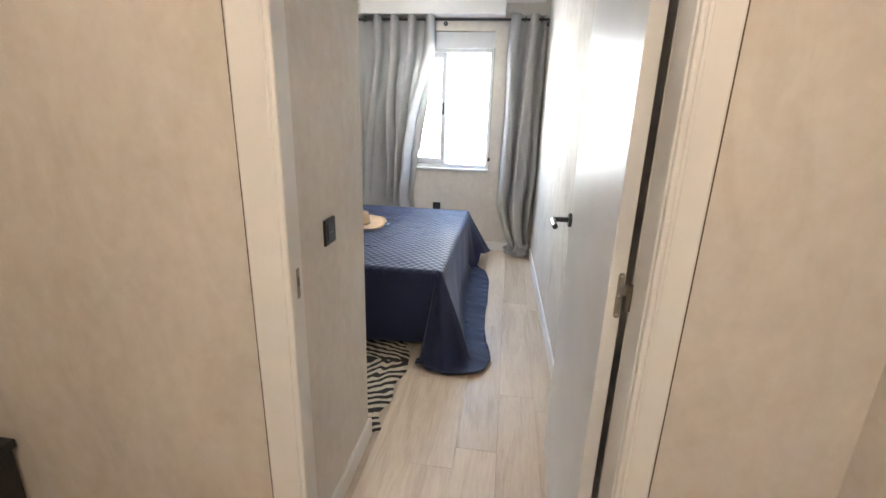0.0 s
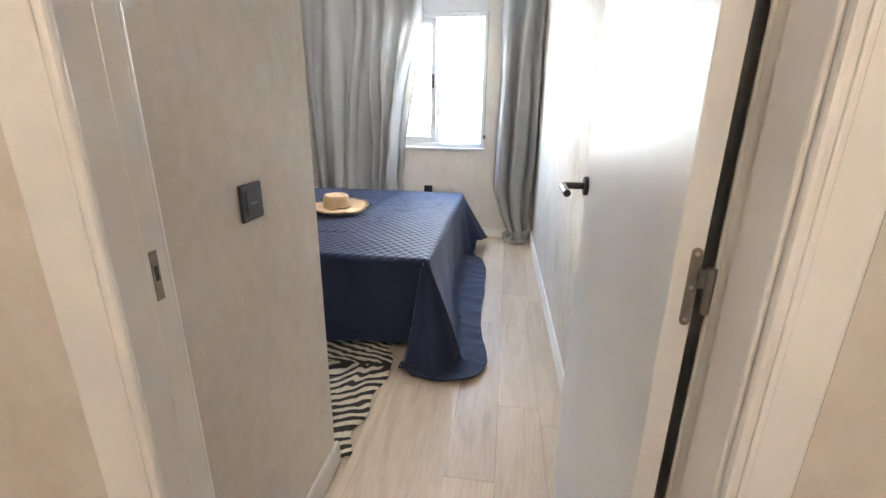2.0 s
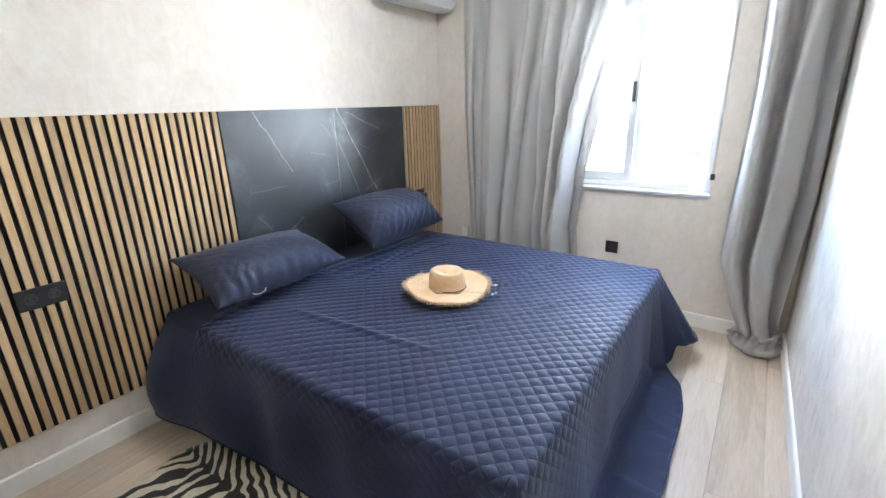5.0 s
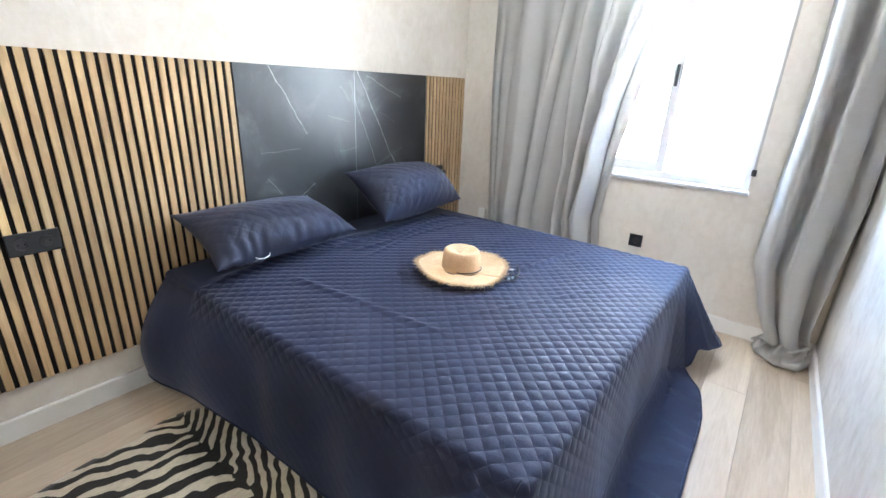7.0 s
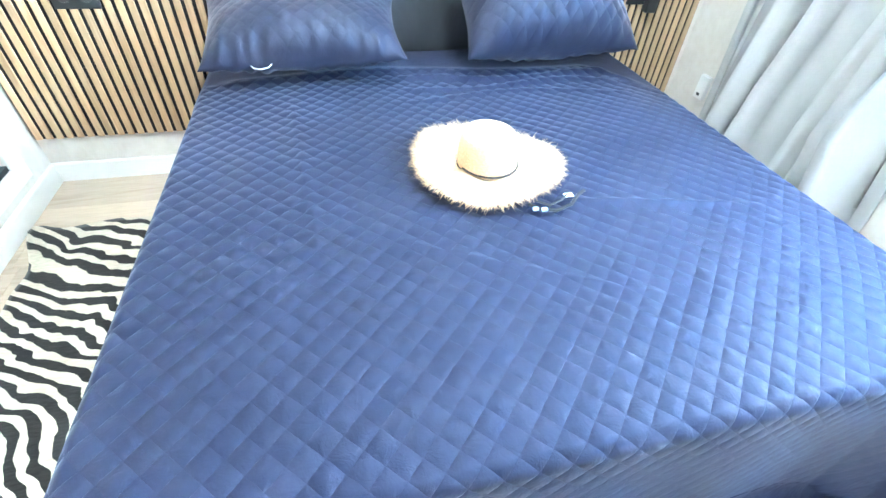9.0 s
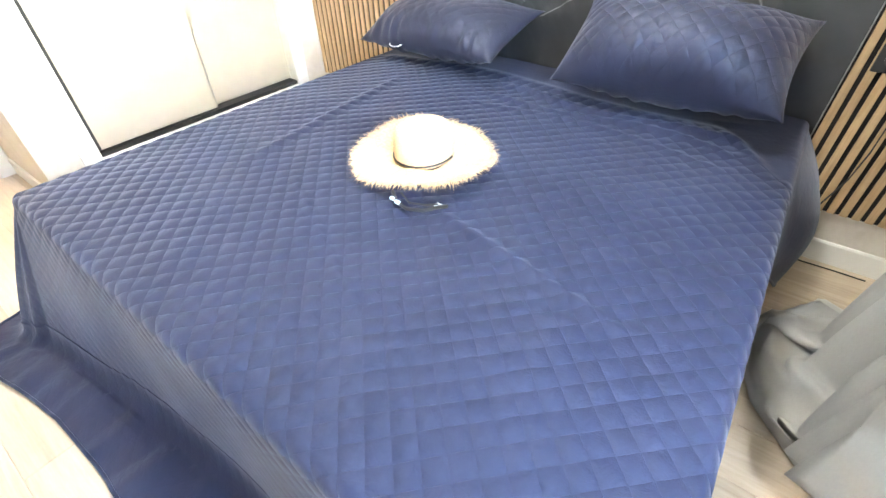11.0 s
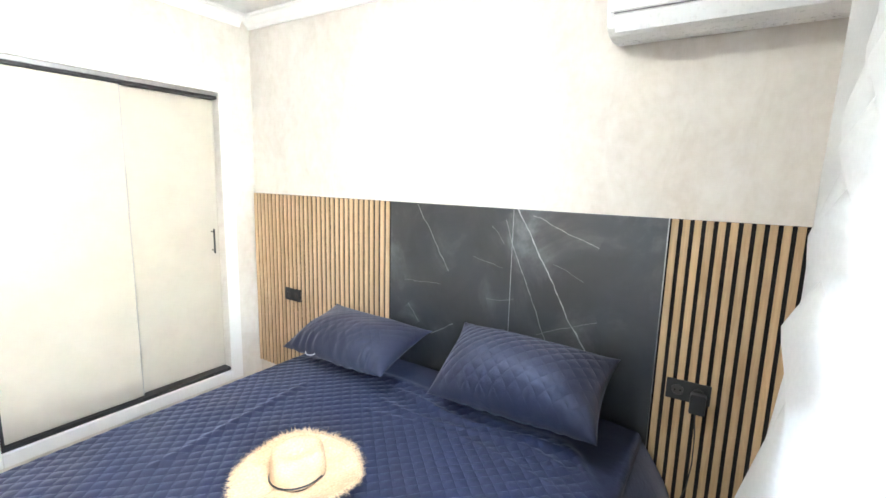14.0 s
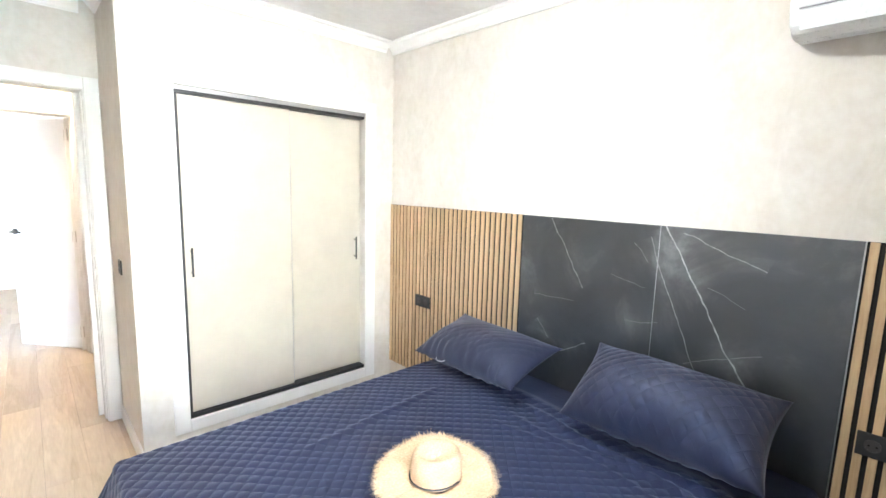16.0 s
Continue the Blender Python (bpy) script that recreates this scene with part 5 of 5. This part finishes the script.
curtain("grey woven eyelet curtain swept towards the bed", (-2.24, -1.10),
        ((0.0, -2.22), (1.0, -2.20), (2.4, -2.12)), ((0.0, -1.09), (0.45, -1.09), (0.9, -1.17), (1.4, -1.25), (1.85, -1.29), (2.1, -1.25), (2.4, -1.23)),
        (((0.0, RY), (1.2, RY - 0.01), (2.4, RY - 0.06)), ((0.0, RY), (0.9, RY), (1.7, RY - 0.04), (2.4, RY - 0.05))), 4, 2.66, 0.06, 1.3, 0.9, 0.12, 1.0, ((-2.06, 3.40), (-1.98, 3.36), (-1.90, 3.30), (-1.62, 3.40), (-1.42, 3.58), (-1.24, 3.735)), 0.52, (0.47, 0.70), 1.0, 1.0)
curtain("grey woven eyelet curtain hanging gathered in the corner", (-0.38, -0.045),
        ((0.0, -0.37), (0.5, -0.40), (1.0, -0.40), (1.9, -0.42), (2.15, -0.33), (2.32, -0.24), (2.4, -0.27)), ((0.0, -0.05), (1.5, -0.03), (2.2, -0.08), (2.4, -0.06)),
        (((0.0, RY), (1.9, RY - 0.02), (2.4, RY - 0.05)), ((0.0, RY), (1.4, RY - 0.02), (2.4, RY - 0.08))), 2, 2.50, 0.065, 4.2, 0.4, 0.05, 0.6, ((-0.30, 3.70), (-0.28, 3.62), (-0.18, 3.52), (-0.08, 3.53), (-0.04, 3.62)))

# ---------------------------------------------------------------- air conditioner
AY0, AY1 = 3.03, 3.752
ac = thing("air_conditioner", (XL, (AY0 + AY1) / 2, 2.05), "white wall-mounted air conditioner high above the bed", "air conditioner")
_o = [(XL + 0.0005, 2.066), (XL + 0.09, 2.056), (XL + 0.14, 2.064), (XL + 0.172, 2.082), (XL + 0.19, 2.11), (XL + 0.197, 2.16), (XL + 0.197, 2.30), (XL + 0.19, 2.325), (XL + 0.175, 2.335), (XL + 0.0005, 2.335)]
_b = extrude_profile(bmesh.new(), _o, 1, AY0, AY1)
bmesh.ops.bevel(_b, geom=[e for e in _b.edges if abs(e.verts[0].co.y - e.verts[1].co.y) < 1e-5], offset=0.012, segments=3, profile=0.5, affect="EDGES")
part("casing", _b, M_ACBODY, ac)
part("front_panel", box(bmesh.new(), (XL + 0.1975, AY0 + 0.014, 2.128), (XL + 0.2035, AY1 - 0.014, 2.318), 0.004), M_ACBODY, ac)
part("intake_grille", boxes(((XL + 0.03, AY0 + 0.02, 2.3352), (XL + 0.17, AY1 - 0.02, 2.3385))), M_GREYMARK, ac, "dark intake grille")
part("panel_gap", boxes(((XL + 0.1972, AY0 + 0.02, 2.3185), (XL + 0.1992, AY1 - 0.02, 2.331))), M_GREYMARK, ac)
_f = box(bmesh.new(), (-0.001, AY0 + 0.03, -0.03), (0.006, AY1 - 0.04, 0.03), 0.003)
bmesh.ops.transform(_f, matrix=Matrix.Translation((XL + 0.184, 0, 2.093)) @ Matrix.Rotation(radians(22), 4, "Y"), verts=_f.verts)
part("louvre", _f, M_ACBODY, ac, "closed air-outlet flap")
_f = boxes(((0.0, AY0 + 0.028, -0.0015), (0.0062, AY1 - 0.038, 0.0015)))
bmesh.ops.transform(_f, matrix=Matrix.Translation((XL + 0.196, 0, 2.124)), verts=_f.verts)
part("outlet_gap", _f, M_GREYMARK, ac)
part("badge", boxes(((XL + 0.2036, 3.405, 2.131), (XL + 0.2042, 3.467, 2.137))), M_GREYMARK, ac, "small grey badge")

# ---------------------------------------------------------------- lamps
LX, LY = -1.27, 2.42
LZ = ZC - 0.0135 * (LY - YF) + 0.004
lamp = thing("ceiling_light", (LX, LY, LZ - 0.09), "round lit opal ceiling light", "ceiling light")
part("base", lathe(bmesh.new(), [(0.15, LZ - 0.025), (0.155, LZ - 0.001)], (LX, LY, 0), 40), M_WHITE, lamp)
part("shade", lathe(bmesh.new(), [(0.0, LZ - 0.09), (0.12, LZ - 0.088), (0.155, LZ - 0.075), (0.166, LZ - 0.05), (0.162, LZ - 0.0255)], (LX, LY, 0), 48), M_LAMP, lamp, "lit opal shade", True)
# Unseen lights, added to brighten the hall and the room across it.
for room, lx, ly in (("hall", -0.45, -1.3), ("room", -0.3, -3.3)):
    hl = thing("ceiling_light", (lx, ly, ZC - 0.07), "small warm light added out of view on the ceiling", "ceiling light")
    part("base", lathe(bmesh.new(), [(0.12, ZC - 0.02), (0.125, ZC - 0.001)], (lx, ly, 0), 32), M_WHITE, hl)
    part("shade", lathe(bmesh.new(), [(0.0, ZC - 0.07), (0.1, ZC - 0.068), (0.13, ZC - 0.05), (0.13, ZC - 0.0205)], (lx, ly, 0), 40), M_HALL_FILL if room == "hall" else M_ROOM_FILL, hl, "glowing shade of the added light", True)

# ---------------------------------------------------------------- hall
cab = thing("hall_console", (-1.75, -0.25, 0), "low black console against the hall wall", "console")
part("top", box(bmesh.new(), (-2.1, -0.36, 0.545), (-1.53, -0.13, 0.57), 0.003), M_BLACK, cab)
for lx in (-2.08, -1.555):
    part("side_panel", box(bmesh.new(), (lx - 0.012, -0.355, 0.0), (lx + 0.012, -0.135, 0.545), 0.002), M_BLACK, cab)
part("shelf", box(bmesh.new(), (-2.066, -0.35, 0.2), (-1.569, -0.135, 0.22), 0.002), M_BLACK, cab)

# ---------------------------------------------------------------- floor planks
PW, PL, PT = 0.18, 1.22, 0.012
floor_ob = bpy.data.objects["floor"]
PX1, PY0, PY1 = 1.45, -5.1, YW
planks = {}
rnd = random.Random(3)
col = 0
x = -0.09 - 14 * PW
while x < PX1:
    joint = 2.345 if abs(x + 0.27) < 0.01 else (0.70 if abs(x + 0.45) < 0.01 else rnd.random() * PL)
    y = joint - PL * math.ceil((joint - PY0) / PL)
    while y < PY1:
        a, b = max(y, PY0), min(y + PL, PY1)
        if b - a > 0.02:
            key = round(b - a, 3)
            if key not in planks:
                planks[key] = mesh_of("plank", box(bmesh.new(), (0.0004, 0.0004, -PT), (PW - 0.0004, b - a - 0.0004, 0.0), 0.0008, 1), M_FLOOR)
            ob = new("plank", planks[key])
            ob.parent = floor_ob
            ob.location = (x, a, 0)
        y += PL
    x += PW
